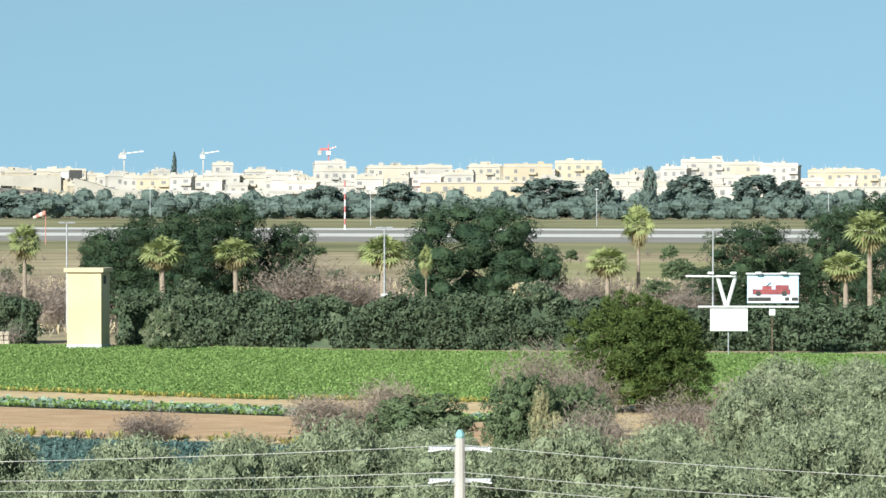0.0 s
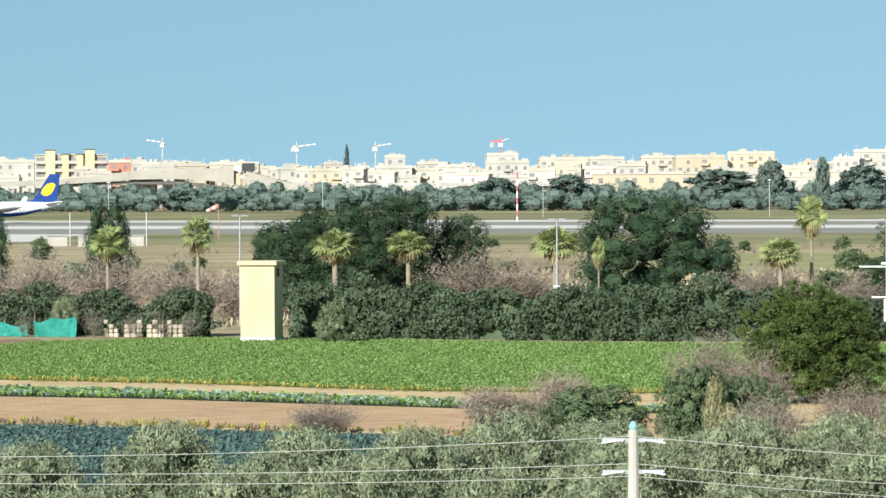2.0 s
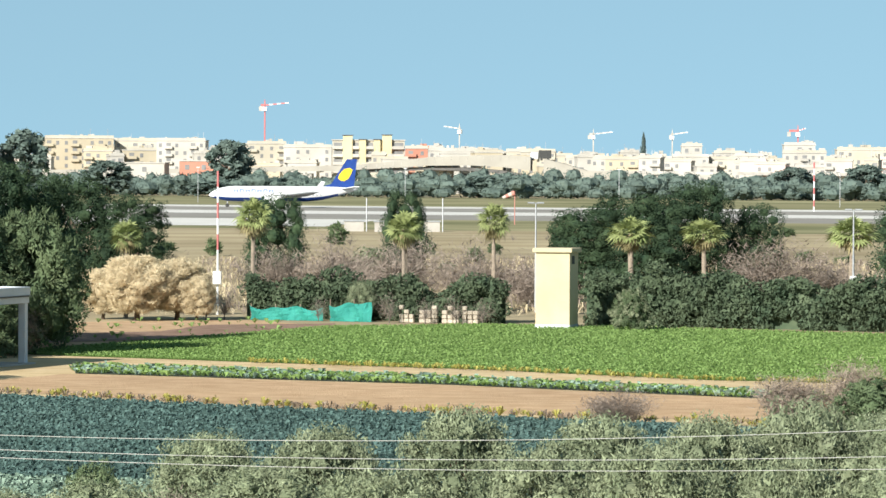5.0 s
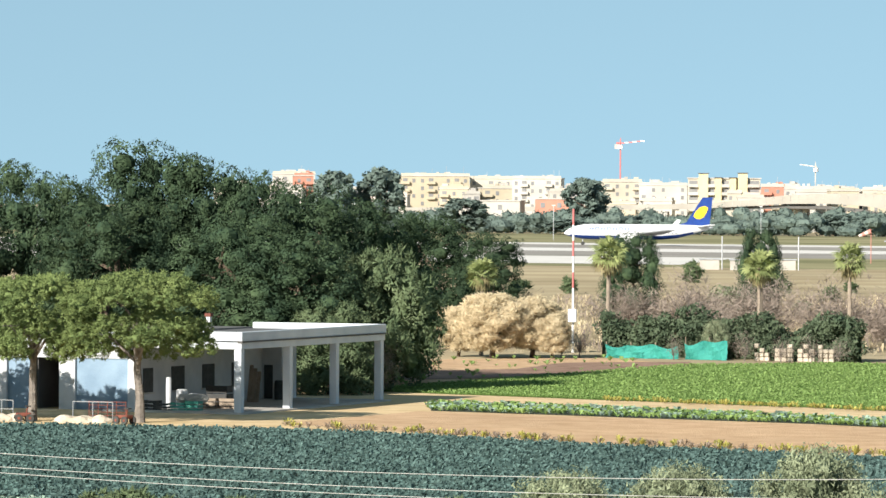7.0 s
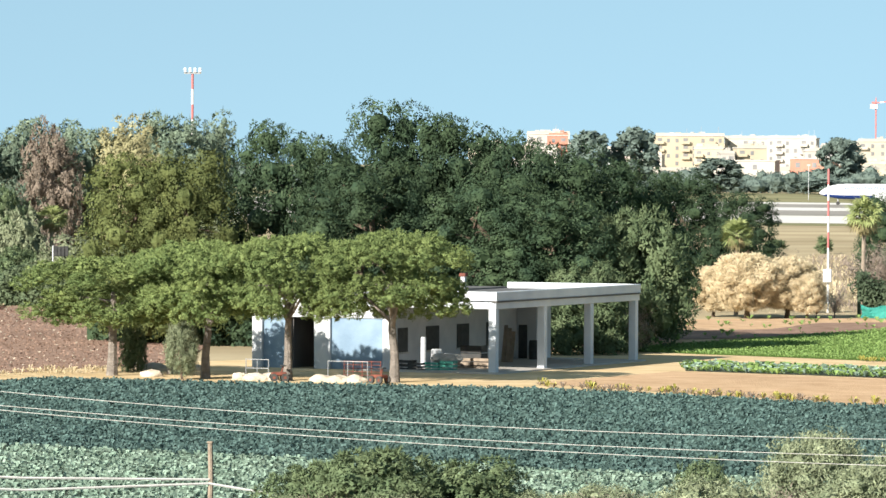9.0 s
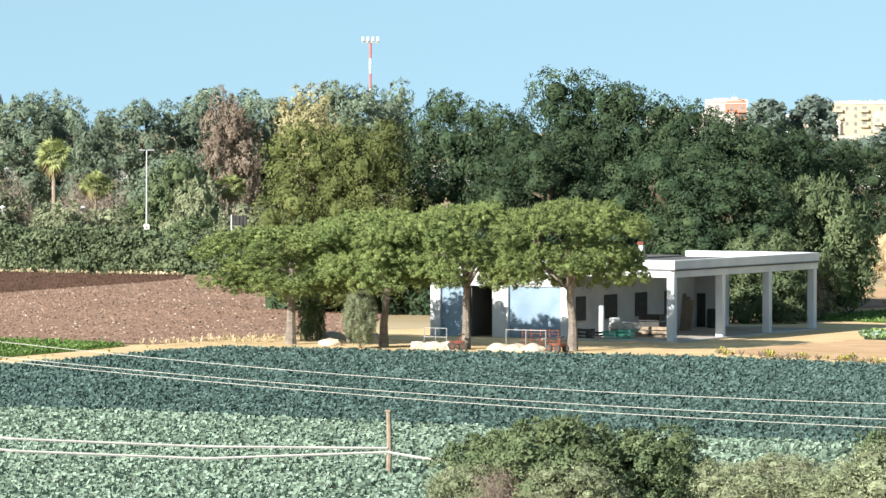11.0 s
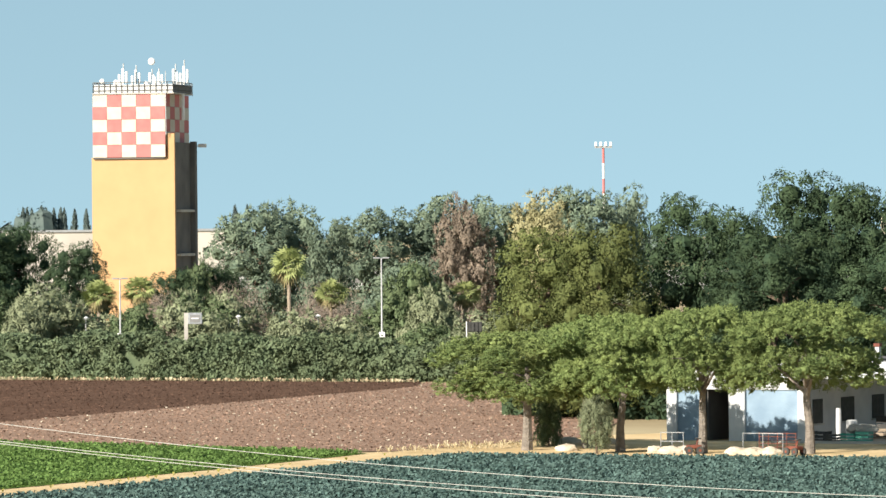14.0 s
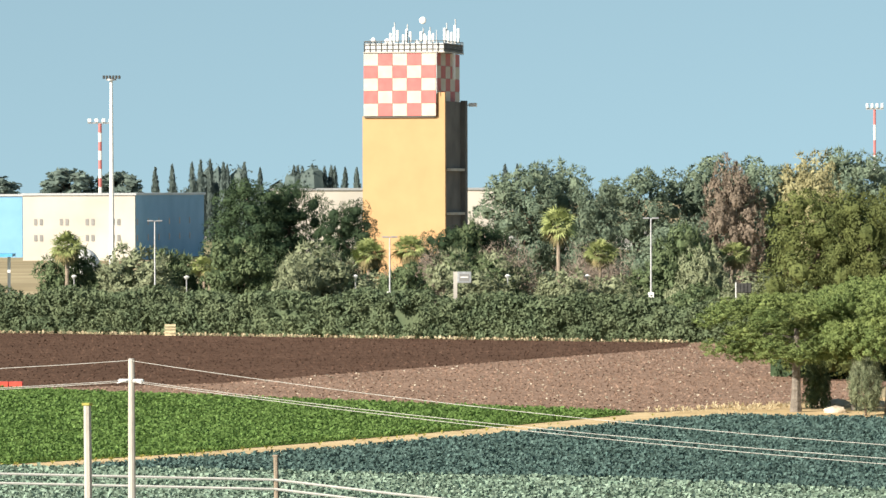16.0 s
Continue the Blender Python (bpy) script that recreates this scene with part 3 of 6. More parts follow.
def crop(name, poly, row, along, turn, height, width, leaves, material, label, seed, z=0.05, keep=1.0, rows_only=None):
    """Plants in rows: each a rosette of upright folded leaves."""
    rng = np.random.default_rng(seed)
    c, s = math.cos(radians(turn)), math.sin(radians(turn))
    px, py = np.array([p[0] for p in poly]), np.array([p[1] for p in poly])
    u, v = px * c + py * s, -px * s + py * c
    gu, gv = np.meshgrid(np.arange(u.min(), u.max(), along), np.arange(v.min(), v.max(), row))
    gu = gu.ravel() + rng.normal(0, along * 0.22, gu.size)
    gv = gv.ravel() + rng.normal(0, row * 0.12, gv.size)
    x, y = gu * c - gv * s, gu * s + gv * c
    ok = inside(poly, x, y) & (rng.uniform(size=len(x)) < keep) & (x > -0.475 * y - 2) & (x < 0.1 * y + 3)
    x, y = x[ok], y[ok]
    n = len(x)
    vs = []
    sc = rng.uniform(0.7, 1.25, n)
    for k in range(leaves):
        a = rng.uniform(0, 6.283, n)
        el = rng.uniform(0.5, 1.25, n)
        d = np.stack([np.cos(a) * np.cos(el), np.sin(a) * np.cos(el), np.sin(el)], 1)
        sd = np.stack([-np.sin(a), np.cos(a), 0 * a], 1)
        p = np.stack([x, y, 0 * x + z], 1)
        ln = (height * sc * rng.uniform(0.8, 1.2, n))[:, None]
        w = (width * sc)[:, None] * 0.5
        tip = p + d * ln
        vs.append(np.stack([p, tip - sd * w, tip + sd * w * rng.uniform(0.4, 1.2, (n, 1))], 1))
    vv = np.concatenate(vs).reshape(-1, 3)
    ff = np.arange(len(vv)).reshape(-1, 3)
    ob = new(name, meshed(name, vv.tolist(), ff.tolist(), material))
    return tagged(ob, label, "crop", kind="stuff")


crop("cabbage_crop", TEAL, 0.50, 0.29, -8, 0.26, 0.14, 7, M["teal_crop"], "dense rows of dark blue-green cabbage plants", 11)
crop("pale_cabbage_crop", PALE, 0.52, 0.38, -8, 0.26, 0.15, 9, M["pale_crop"], "rows of pale green cabbage plants", 12)
crop("leafy_crop", BRIGHT, 0.55, 0.26, 14, 0.24, 0.14, 6, M["leafy"], "rows of bright green leafy vegetables", 13)
crop("green_crop", GREEN, 0.60, 0.28, -20, 0.15, 0.12, 5, M["green_crop"], "low bright green leafy crop in faint rows", 14)
crop("strip_crop", STRIP, 0.8, 0.42, -30, 0.32, 0.24, 7, M["pale_crop"], "blue-green cabbages in a narrow strip", 15, keep=0.5)
crop("strip_greens", STRIP, 0.8, 0.42, -30, 0.30, 0.24, 7, M["green_crop"], "bright green vegetables among the cabbages", 16, keep=0.85)

# ---- trees ----
PINES = [pine_kind(s, M["pine"]) for s in (1, 2, 3)]
PINES_DOME = [pine_kind(s, M["pine"], 42, 5.0, 0.14, 0.06, lobe=(1.2, 1.8), under=-0.5, core=0.6) for s in (61, 62)]
PINES_OLIVE = [pine_kind(30, M["pine_olive"])]
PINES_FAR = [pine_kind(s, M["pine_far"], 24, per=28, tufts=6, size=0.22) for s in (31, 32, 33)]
ROUNDS = [bush_kind(s, M["broad"], 24, 0.2, per=62, tufts=16) for s in (4, 5)]
SCRUBS = [bush_kind(s, M[m], 16, 0.28, per=34, tufts=8) for s, m in ((34, "broad"), (35, "scrub"))]
OLIVES = [round_kind(s, M["olive"], 36, 430, 0.21, narrow=0.34, jitter=0.7, droop=-0.8, core=0.52, shell=(0.6, 1.3), flat=0.62) for s in (6, 7, 8)]
JUNIPERS = [bush_kind(9, M["juniper"], 40, 0.15, 0.4, 40, 2.6, 60, 0.8, 16, 0.8)]
REEDS = [round_kind(s, M["reed"], 46, 520, 0.6, narrow=0.10, jitter=0.9, droop=0.9) for s in (23, 24)]
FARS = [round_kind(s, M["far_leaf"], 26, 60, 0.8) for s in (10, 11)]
TWIGS = [twig_kind(s, M["twig"]) for s in (12, 13)]
PLUMES = [twig_kind(s, M["plume"], 13000) for s in (42, 43)]
TWIGS_THIN = [twig_kind(s, M["twig"], 800) for s in (38, 39)]
BROWNS = [bush_kind(14, M["brown_leaf"], 22, 0.24, flat=1.0), bush_kind(15, M["yellow_leaf"], 22, 0.24, flat=1.0)]
UMBRELLAS = [umbrella_kind(s, M["stone_pine"]) for s in (16, 17)]
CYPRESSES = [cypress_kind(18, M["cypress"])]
PALMS = [palm_kind(s, dry=d) for s, d in ((19, 0.25), (20, 0.5), (21, 0.15))]


def plant_all(name, kinds, rows, label, category, group, base=7.0, widen=1.0):
    for i, (x, y, h, w) in enumerate(rows):
        plant(name, kinds[i % len(kinds)], x, y, h, w * widen, label, category, group, base, seed=i)


PINES_EAST_ROWS = [(-29.9, 471.1, 9.2, 7.9), (-25.9, 469.3, 10.4, 7.9), (-23.6, 465.4, 9.8, 6.2), (-20.1, 469.6, 11.5, 7.3), (-14.7, 473.8, 9.3, 6.1), (28.6, 469.1, 9.4, 7.9), (24.8, 467.3, 5.3, 5.7), (32.4, 470.9, 6.8, 5.8), (36.4, 468.6, 11.0, 6.3), (40.6, 460.2, 12.2, 7.7), (-32.7, 476.9, 7.8, 3.2)]
plant_all("pine_tree", PINES, PINES_EAST_ROWS, "dark green pine behind the hedge", "tree", "pines behind the field", 7.0, 1.15)
PINE_CENTRE_ROWS = [(2.6, 455.0, 11.3, 14.0), (7.4, 453.0, 7.6, 9.5)]
plant_all("pine_tree", PINES_DOME, PINE_CENTRE_ROWS, "large dense dark green pine behind the hedge", "tree", "", 10.0, 1.0)
PINES_HOUSE_ROWS = [(-94.9, 339.0, 13.5, 6.7), (-91.0, 338.0, 13.7, 5.9), (-86.4, 345.4, 15.7, 7.5), (-81.5, 340.4, 14.5, 5.9), (-78.4, 349.3, 17.1, 8.8), (-74.0, 348.2, 16.2, 7.5), (-69.9, 345.0, 14.9, 6.7), (-66.7, 345.6, 14.2, 7.5), (-64.1, 350.2, 13.2, 6.8), (-61.9, 354.6, 12.4, 5.6), (-73.3, 440.0, 11.8, 7.4), (-67.5, 437.6, 10.2, 5.6), (-77.9, 335.1, 13.2, 7.7), (-69.7, 336.9, 12.0, 7.7), (-65.1, 335.7, 10.9, 7.3)]
plant_all("pine_tree", PINES_OLIVE, PINES_HOUSE_ROWS[:2], "olive-green pine at the edge of the grove", "tree", "pine grove", 7.0, 1.25)
plant_all("pine_tree", PINES, PINES_HOUSE_ROWS[2:], "tall dark green pine in the grove behind the farmhouse", "tree", "pine grove", 7.0, 1.25)
ROUND_TREES_ROWS = [(-60.1, 339.7, 9.4, 7.7), (-62.1, 332.2, 5.7, 5.7)]
plant_all("broadleaf_tree", ROUNDS, ROUND_TREES_ROWS, "dense mid-green tree beside the porch", "tree", "", 7.0, 1.1)
FAR_LEFT_TREES_ROWS = [(-182.5, 529.4, 16.1, 8.1), (-180.0, 535.6, 16.0, 6.9), (-168.6, 513.0, 14.0, 5.4), (-170.7, 533.3, 15.5, 7.5), (-166.3, 540.0, 15.6, 6.9), (-156.4, 537.7, 15.9, 7.5), (-150.0, 549.9, 17.7, 8.3), (-147.0, 555.9, 17.3, 6.4), (-167.9, 560.4, 17.2, 9.1), (-156.6, 558.5, 16.2, 9.7), (-154.2, 496.6, 10.0, 7.0)]
DARK_PINES_ROWS = [(-193.3, 477.3, 14.6, 8.7), (-190.9, 481.5, 14.2, 7.0), (-182.7, 476.2, 12.3, 6.4)]
plant_all("pine_tree", PINES, DARK_PINES_ROWS, "dark spreading pine before the hangar", "tree", "trees beyond the hedge", 7.0, 1.15)
TOWER_FOOT_ROWS = [(-176.8, 489.0, 9.2, 5.5), (-175.4, 491.7, 9.8, 6.0), (-174.5, 495.2, 9.4, 6.0)]
plant_all("pine_tree", PINES, TOWER_FOOT_ROWS, "dark pine crown at the foot of the tower", "tree", "trees beyond the hedge", 7.0, 1.3)
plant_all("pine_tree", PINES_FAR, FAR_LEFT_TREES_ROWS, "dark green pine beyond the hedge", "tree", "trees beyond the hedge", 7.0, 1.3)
BROWN_TREES_ROWS = [(-158.3, 528.8, 15.9, 5.9), (-151.1, 535.1, 17.1, 7.6)]
plant_all("withered_tree", BROWNS, BROWN_TREES_ROWS, "withered brown and yellow tree among the pines", "tree", "", 7.0, 1.2)
BELT_ROUND_ROWS = [(-228.6, 1640.2, 5.3, 16.7), (-141.5, 1662.0, 7.9, 13.1), (-131.8, 1656.7, 7.0, 11.2), (-38.2, 1639.6, 11.3, 12.8), (-15.5, 1649.9, 11.9, 14.7), (34.2, 1649.6, 13.7, 22.1), (-24.0, 1667.9, 5.1, 11.2), (-302.1, 1622.1, 21.7, 16.6), (-289.4, 1634.6, 22.5, 16.7), (-228.2, 1684.6, 20.0, 15.2), (80.7, 1658.0, 14.4, 16.7), (101.6, 1636.9, 14.9, 16.5), (50.5, 1639.2, 16.2, 9.2), (112.5, 1636.1, 13.1, 11.0), (66.9, 1638.6, 17.3, 4.6), (-258.9, 1619.4, 12.5, 16.5), (-668, 1490, 20.5, 20), (-655, 1500, 20, 18), (-690, 1480, 18, 20)]
plant_all("broadleaf_tree", FARS, BELT_ROUND_ROWS, "grey-green tree beyond the airfield, haze in its colour", "tree", "trees beyond the airfield", 7.0, 1.1)
SHRUBS_ROWS = [(-141.5, 456.6, 9.5, 6.5), (-137.3, 449.5, 7.1, 5.0), (-181.7, 444.3, 8.3, 7.0), (-191.3, 442.4, 7.2, 7.5), (-190.7, 449.2, 7.4, 6.0), (-173.3, 443.3, 7.4, 8.0), (-200.0, 447.3, 7.7, 6.6), (-173.0, 437.0, 6.3, 4.7), (-175.1, 489.6, 9.5, 5.2), (-158.6, 453.0, 6.6, 6.4), (-141.8, 463.8, 6.8, 4.9), (-149.4, 445.6, 5.2, 6.3), (-144.3, 455.7, 5.5, 7.5), (-21.8, 394.4, 2.9, 2.6)]
plant_all("shrub", SCRUBS, SHRUBS_ROWS, "dense green shrub behind the hedge", "shrub", "shrubs behind the hedge", 7.0, 1.15)
plant_all("pine_tree", PINES_DOME, [(-64.9, 515.9, 9.6, 6.6), (-53.9, 537.3, 10.1, 5.6)], "small dark rounded pine on the dry grassland", "tree", "", 10.0)
UMBRELLA_ROWS = [(-83.1, 291.1, 7.6, 11.3), (-76.8, 289.1, 8.6, 9.4), (-71.6, 288.3, 9.1, 9.2), (-65.1, 288.0, 9.3, 10.0), (-80.4, 294.5, 8.0, 7.4)]
plant_all("stone_pine", UMBRELLAS, UMBRELLA_ROWS, "umbrella-shaped stone pine before the farmhouse", "tree", "stone pines before the farmhouse", 9.4, 1.05)
JUNIPER_ROWS = [(11.3, 289.8, 6.4, 7.7)]
plant_all("juniper_tree", JUNIPERS, JUNIPER_ROWS, "rounded bright olive-green conifer at the field edge", "tree", "", 7.0, 1.05)
PALM_ROWS = [(-35.0, 423.6, 9.5, 2.8), (-23.5, 424.3, 8.4, 3.6), (-17.5, 427.6, 8.3, 3.3), (-5.0, 420.0, 8.6, 3.8), (-1.4, 420.0, 7.7, 1.2), (16.2, 419.7, 11.2, 2.4), (13.6, 417.8, 7.6, 3.5), (33.2, 416.7, 7.2, 3.5), (34.9, 413.5, 10.8, 3.5), (-42.4, 422.9, 8.8, 2.9), (-55.1, 421.4, 9.9, 2.9), (-42.4, 421.9, 8.7, 2.8), (-65.0, 416.0, 8.0, 2.7), (-199.1, 443.8, 9.3, 3.1), (-185.1, 444.3, 7.0, 2.4), (-183.1, 445.2, 7.0, 2.3), (-170.6, 450.0, 8.5, 3.1), (-167.0, 451.4, 9.0, 3.3), (-154.5, 459.0, 11.6, 3.4), (-150.2, 458.4, 8.4, 3.2), (-138.0, 462.1, 8.2, 3.2)]
for i, (x, y, h, w) in enumerate(PALM_ROWS):
    plant("palm_tree", PALMS[i % 3], x, y, h + 0.2, w * 1.15, "fan palm with a slender trunk and shaggy crown", "palm", "palms along the hedge", 3.4, seed=i)
CYPRESS_ROWS = [(-100.7, 1897.3, 22.7, 3.4), (-511.3, 1195.2, 18.8, 3.2), (-507.3, 1196.9, 19.5, 3.2), (-502.6, 1198.9, 20.0, 3.2), (-500.6, 1199.7, 20.6, 3.2), (-498.4, 1200.7, 20.7, 3.2), (-495.3, 1202.0, 20.0, 3.2), (-490.3, 1204.0, 19.7, 3.2), (-486.6, 1205.5, 18.5, 3.2), (-478.5, 1208.7, 19.1, 3.2), (-476.5, 1209.5, 18.8, 3.2), (-474.2, 1210.4, 19.4, 3.2), (-471.1, 1211.6, 18.8, 3.2), (-468.8, 1212.5, 18.8, 3.2), (-466.3, 1213.5, 18.5, 3.2), (-463.4, 1214.6, 18.5, 3.2), (-427.8, 1227.6, 19.2, 3.2), (-424.8, 1228.6, 19.2, 3.2), (-490.3, 1204.0, 19.9, 3.2), (-477.6, 1209.1, 19.1, 3.2), (-473.8, 1210.6, 19.0, 3.2), (-469.5, 1212.3, 19.0, 3.2), (-494.3, 1202.4, 19.3, 3.2)]
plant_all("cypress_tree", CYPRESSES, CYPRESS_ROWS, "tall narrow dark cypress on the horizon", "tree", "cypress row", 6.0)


# ---- hedges ----
def hedge(name, pts, height, depth, material, label, seed, per=70, size=0.30, ragged=0.12, dense=9.0):
    """A hedge along a line, in sections: uneven lumps from the ground to the top, covered in leaf sprays."""
    rng = np.random.default_rng(seed)
    o = root(name, pts[0][0], pts[0][1], 0, 0, label, "hedge")
    org = np.array((pts[0][0], pts[0][1], 0))
    line = [Vector((*p, 0)) for p in pts]
    for a0, b0 in zip(line, line[1:]):
        cuts = max(1, round((b0 - a0).length / 8))
        for c in range(cuts):
            a, b = a0.lerp(b0, c / cuts), a0.lerp(b0, (c + 1) / cuts)
            vs, fs, base = [], [], 0
            n = max(1, int((b - a).length * dense))
            for k in range(n):
                p = a.lerp(b, (k + rng.uniform(0, 1)) / n)
                top = height * (1 + ragged * 2.2 * noise.noise(Vector((p.x * 0.22, seed, 0))))
                r0 = rng.uniform(0.40, 0.85)
                r = np.array((r0 * 1.1, r0, r0 * rng.uniform(0.7, 1.0)))
                cc = np.array((p.x, p.y - depth * rng.uniform(0.22, 0.5), rng.uniform(0.25, max(0.4, top - r[2]))))
                if rng.uniform() < 0.38:
                    cc[1] = p.y + depth * rng.uniform(-0.4, 0.4)
                    cc[2] = top - r[2] * rng.uniform(0.7, 1.1)
                d = unit(rng.normal(size=(per, 3)))
                v, f = leaf_tris(rng, cc + d * r * rng.uniform(0.8, 1.2, (per, 1)) - org, d, size, 0.5, 0.5)
                vs += v.tolist()
                fs += (f + base).tolist()
                base += len(v)
            side = (b - a).normalized().cross(Vector((0, 0, 1)))
            m = max(2, int((b - a).length / 0.8))
            for k in range(m + 1):
                p = a.lerp(b, k / m)
                top = height * 0.8 * (1 + ragged * 2.2 * noise.noise(Vector((p.x * 0.22, seed, 0))))
                vs += [(p.x - org[0] + side.x * s * depth * 0.12, p.y - org[1] + side.y * s * depth * 0.12, z) for s, z in ((-1, 0), (-1, top * 0.7), (-0.5, top), (0.5, top), (1, top * 0.7), (1, 0))]
            for k in range(m):
                for e in range(5):
                    i0 = base + k * 6 + e
                    fs.append((i0, i0 + 6, i0 + 7, i0 + 1))
            sec = new("hedge_section", meshed("hedge_section", vs, fs, material))
            sec.parent = o
    return o


HEDGE_L = [(-235, 442), (-200, 433), (-165, 426), (-134.7, 420.2)]
HEDGE_LOW = [(-134.7, 420.2), (-128.5, 419), (-100, 412)]
hedge("hedge", HEDGE_L, 4.0, 2.4, M["laurel"], "tall dark green clipped hedge behind the ploughed field", 31)
hedge("hedge", HEDGE_LOW, 3.5, 2.4, M["laurel"], "lower stretch of dark green hedge behind the field", 35, ragged=0.3)
hedge("hedge", [(-55, 418), (-44, 415), (-33, 409)], 3.6, 3.0, M["hedge_dark"], "overgrown green hedge behind the netting", 32, ragged=0.35)
hedge("hedge", [(-26, 409), (-14, 402), (0, 396), (12, 393)], 4.1, 3.4, M["hedge_dark"], "tall overgrown dark green hedge behind the field", 33, ragged=0.3)
hedge("hedge", [(10, 394), (30, 392), (46, 390)], 3.4, 3.0, M["hedge_dark"], "dark green hedge below the billboard", 34, ragged=0.3)


# ---- tree belt beyond the runway ----
def belt(name, x0, x1, dist, height, material, label, seed, step=3.8):
    rng = np.random.default_rng(seed)
    cl = []
    for x in np.arange(x0, x1, step):
        for lev in range(2):
            h = height * rng.uniform(0.7, 1.15)
            cl.append(((x + rng.uniform(-3, 3), dist + SLOPE * x + rng.uniform(-14, 14), h * (0.3 + 0.35 * lev)), (rng.uniform(2.6, 4.6), 3.4, h * 0.33)))
    ob = new(name, crown_mesh(name, seed, cl, 95, 0.7, material, jitter=0.5, core=0.85))
    return tagged(ob, label, "woodland", kind="stuff")


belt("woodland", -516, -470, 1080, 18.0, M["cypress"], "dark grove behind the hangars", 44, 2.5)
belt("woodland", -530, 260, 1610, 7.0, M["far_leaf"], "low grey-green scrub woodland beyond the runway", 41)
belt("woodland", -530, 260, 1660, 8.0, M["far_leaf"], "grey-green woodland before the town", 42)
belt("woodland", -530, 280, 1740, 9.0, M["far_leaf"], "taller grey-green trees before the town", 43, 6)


# ---- transformer tower by the green field ----
def transformer_tower(x, y, turn):
    o = root("transformer_tower", x, y, 0, turn, "tall cream rendered electricity tower with a flat cap", "tower")
    part("body", boxed(-1.38, 1.38, -1.5, 1.5, -0.2, 6.0, bevel=0.03), M["cream"], o)
    part("cap", boxed(-1.6, 1.6, -1.72, 1.72, 6.0, 6.36, bevel=0.05), M["cream"], o, "overhanging cream cap slab")
    part("plinth", boxed(-1.41, 1.41, -1.53, 1.53, -0.2, 0.35, bevel=0.02), M["plaster"], o)
    part("vent", boxed(1.37, 1.42, -0.75, 0.05, 5.1, 5.75), M["dark"], o, "dark louvred vent")
    return o


transformer_tower(-27.9, 398.3, -9)


# ---- farmhouse ----
def farmhouse():
    """Local x runs along the front to the right, y away from the front; the corner column stands at the origin."""
    o = root("farmhouse", -61.8, 300.6, 0, -12.7, "long low whitewashed farmhouse with a flat-roofed columned porch", "house")
    d = 22.0
    # porch roof and beams
    part("porch_roof", boxed(-9.0, 0.25, 0.0, d, 4.36, 4.58, bevel=0.02), M["porch_white"], o)
    part("roof_felt", boxed(-8.9, -0.06, 0.0, d, 4.58, 4.61), M["felt"], o, "dark grey roofing felt")
    part("beam", boxed(-0.25, 0.27, -0.27, d + 0.27, 3.95, 4.36, bevel=0.02), M["porch_white"], o, "white side beam on the columns")
    part("beam", boxed(-9.0, -0.25, -0.25, 0.25, 3.95, 4.36, bevel=0.02), M["porch_white"], o)
    part("parapet", boxed(-0.05, 0.33, -0.33, d + 0.33, 4.44, 5.0, bevel=0.03), M["porch_white"], o, "white parapet with a darker drip edge")
    part("parapet", boxed(-9.0, -0.05, -0.33, 0.0, 4.44, 5.0, bevel=0.03), M["porch_white"], o)
    part("parapet", boxed(-9.0, -0.05, d, d + 0.33, 4.44, 5.0, bevel=0.03), M["porch_white"], o)
    part("drip_edge", boxed(0.0, 0.4, -0.4, d + 0.4, 4.37, 4.43), M["grey_render"], o, "thin dark drip moulding")
    for k in range(4):
        y = k * (d - 0.1) / 3
        part("column", boxed(-0.24, 0.24, y - 0.24, y + 0.24, -0.1, 3.95, bevel=0.03), M["porch_white"], o)
    part("porch_floor", boxed(-9.0, 0.6, -0.6, d + 0.6, -0.1, 0.12, bevel=0.02), M["concrete"], o)
    # long side wall under the porch roof, with shuttered windows
    part("side_wall", boxed(-7.7, -7.4, 1.5, 20.0, 0.12, 4.36), M["plaster"], o)
    for y0, y1 in ((2.0, 3.4), (6.1, 8.0), (10.7, 12.5), (15.2, 16.6)):
        w = part("window", boxed(-7.4, -7.35, y0, y1, 1.1, 2.6), M["dark"], o, "dark closed shutters")
        part("sill", boxed(-7.4, -7.28, y0 - 0.1, y1 + 0.1, 1.0, 1.09), M["concrete"], w)
    part("room_wall", boxed(-7.7, -6.0, 20.0, 20.3, 0.12, 4.36), M["plaster"], o)
    part("room_side", boxed(-6.3, -6.0, 20.3, d, 0.12, 4.36), M["plaster"], o)
    part("door", boxed(-7.25, -6.65, 19.95, 20.0, 0.12, 2.3), M["dark"], o, "dark green plank door")
    # front block with the blue garage bays
    part("front_wall", boxed(-17.0, -7.2, 1.2, 1.5, 3.2, 4.5), M["plaster"], o)
    for x0, x1 in ((-17.0, -16.3), (-12.7, -11.6), (-8.0, -7.2)):
        part("pier", boxed(x0, x1, 1.1, 1.6, -0.1, 3.2, bevel=0.02), M["plaster"], o, "whitewashed pier with a dirty foot")
    part("garage_door", boxed(-16.3, -14.4, 1.3, 1.4, 0, 3.2), M["blue_plaster"], o, "pale blue sheet door")
    part("garage_door", boxed(-11.6, -8.0, 1.3, 1.4, 0, 3.2), M["blue_plaster"], o, "pale blue sheet door")
    # dark back panel paints the shade inside the open bay
    part("garage_back", boxed(-14.4, -12.7, 7.0, 7.2, 0, 3.2), M["dark"], o)
    part("end_wall", boxed(-17.0, -16.7, 1.5, d, -0.1, 4.5), M["plaster"], o)
    part("back_wall", boxed(-16.7, -6.0, d, d + 0.3, -0.1, 4.36), M["plaster"], o)
    part("roof", boxed(-17.0, -9.0, 1.2, d, 4.5, 4.7), M["felt"], o)
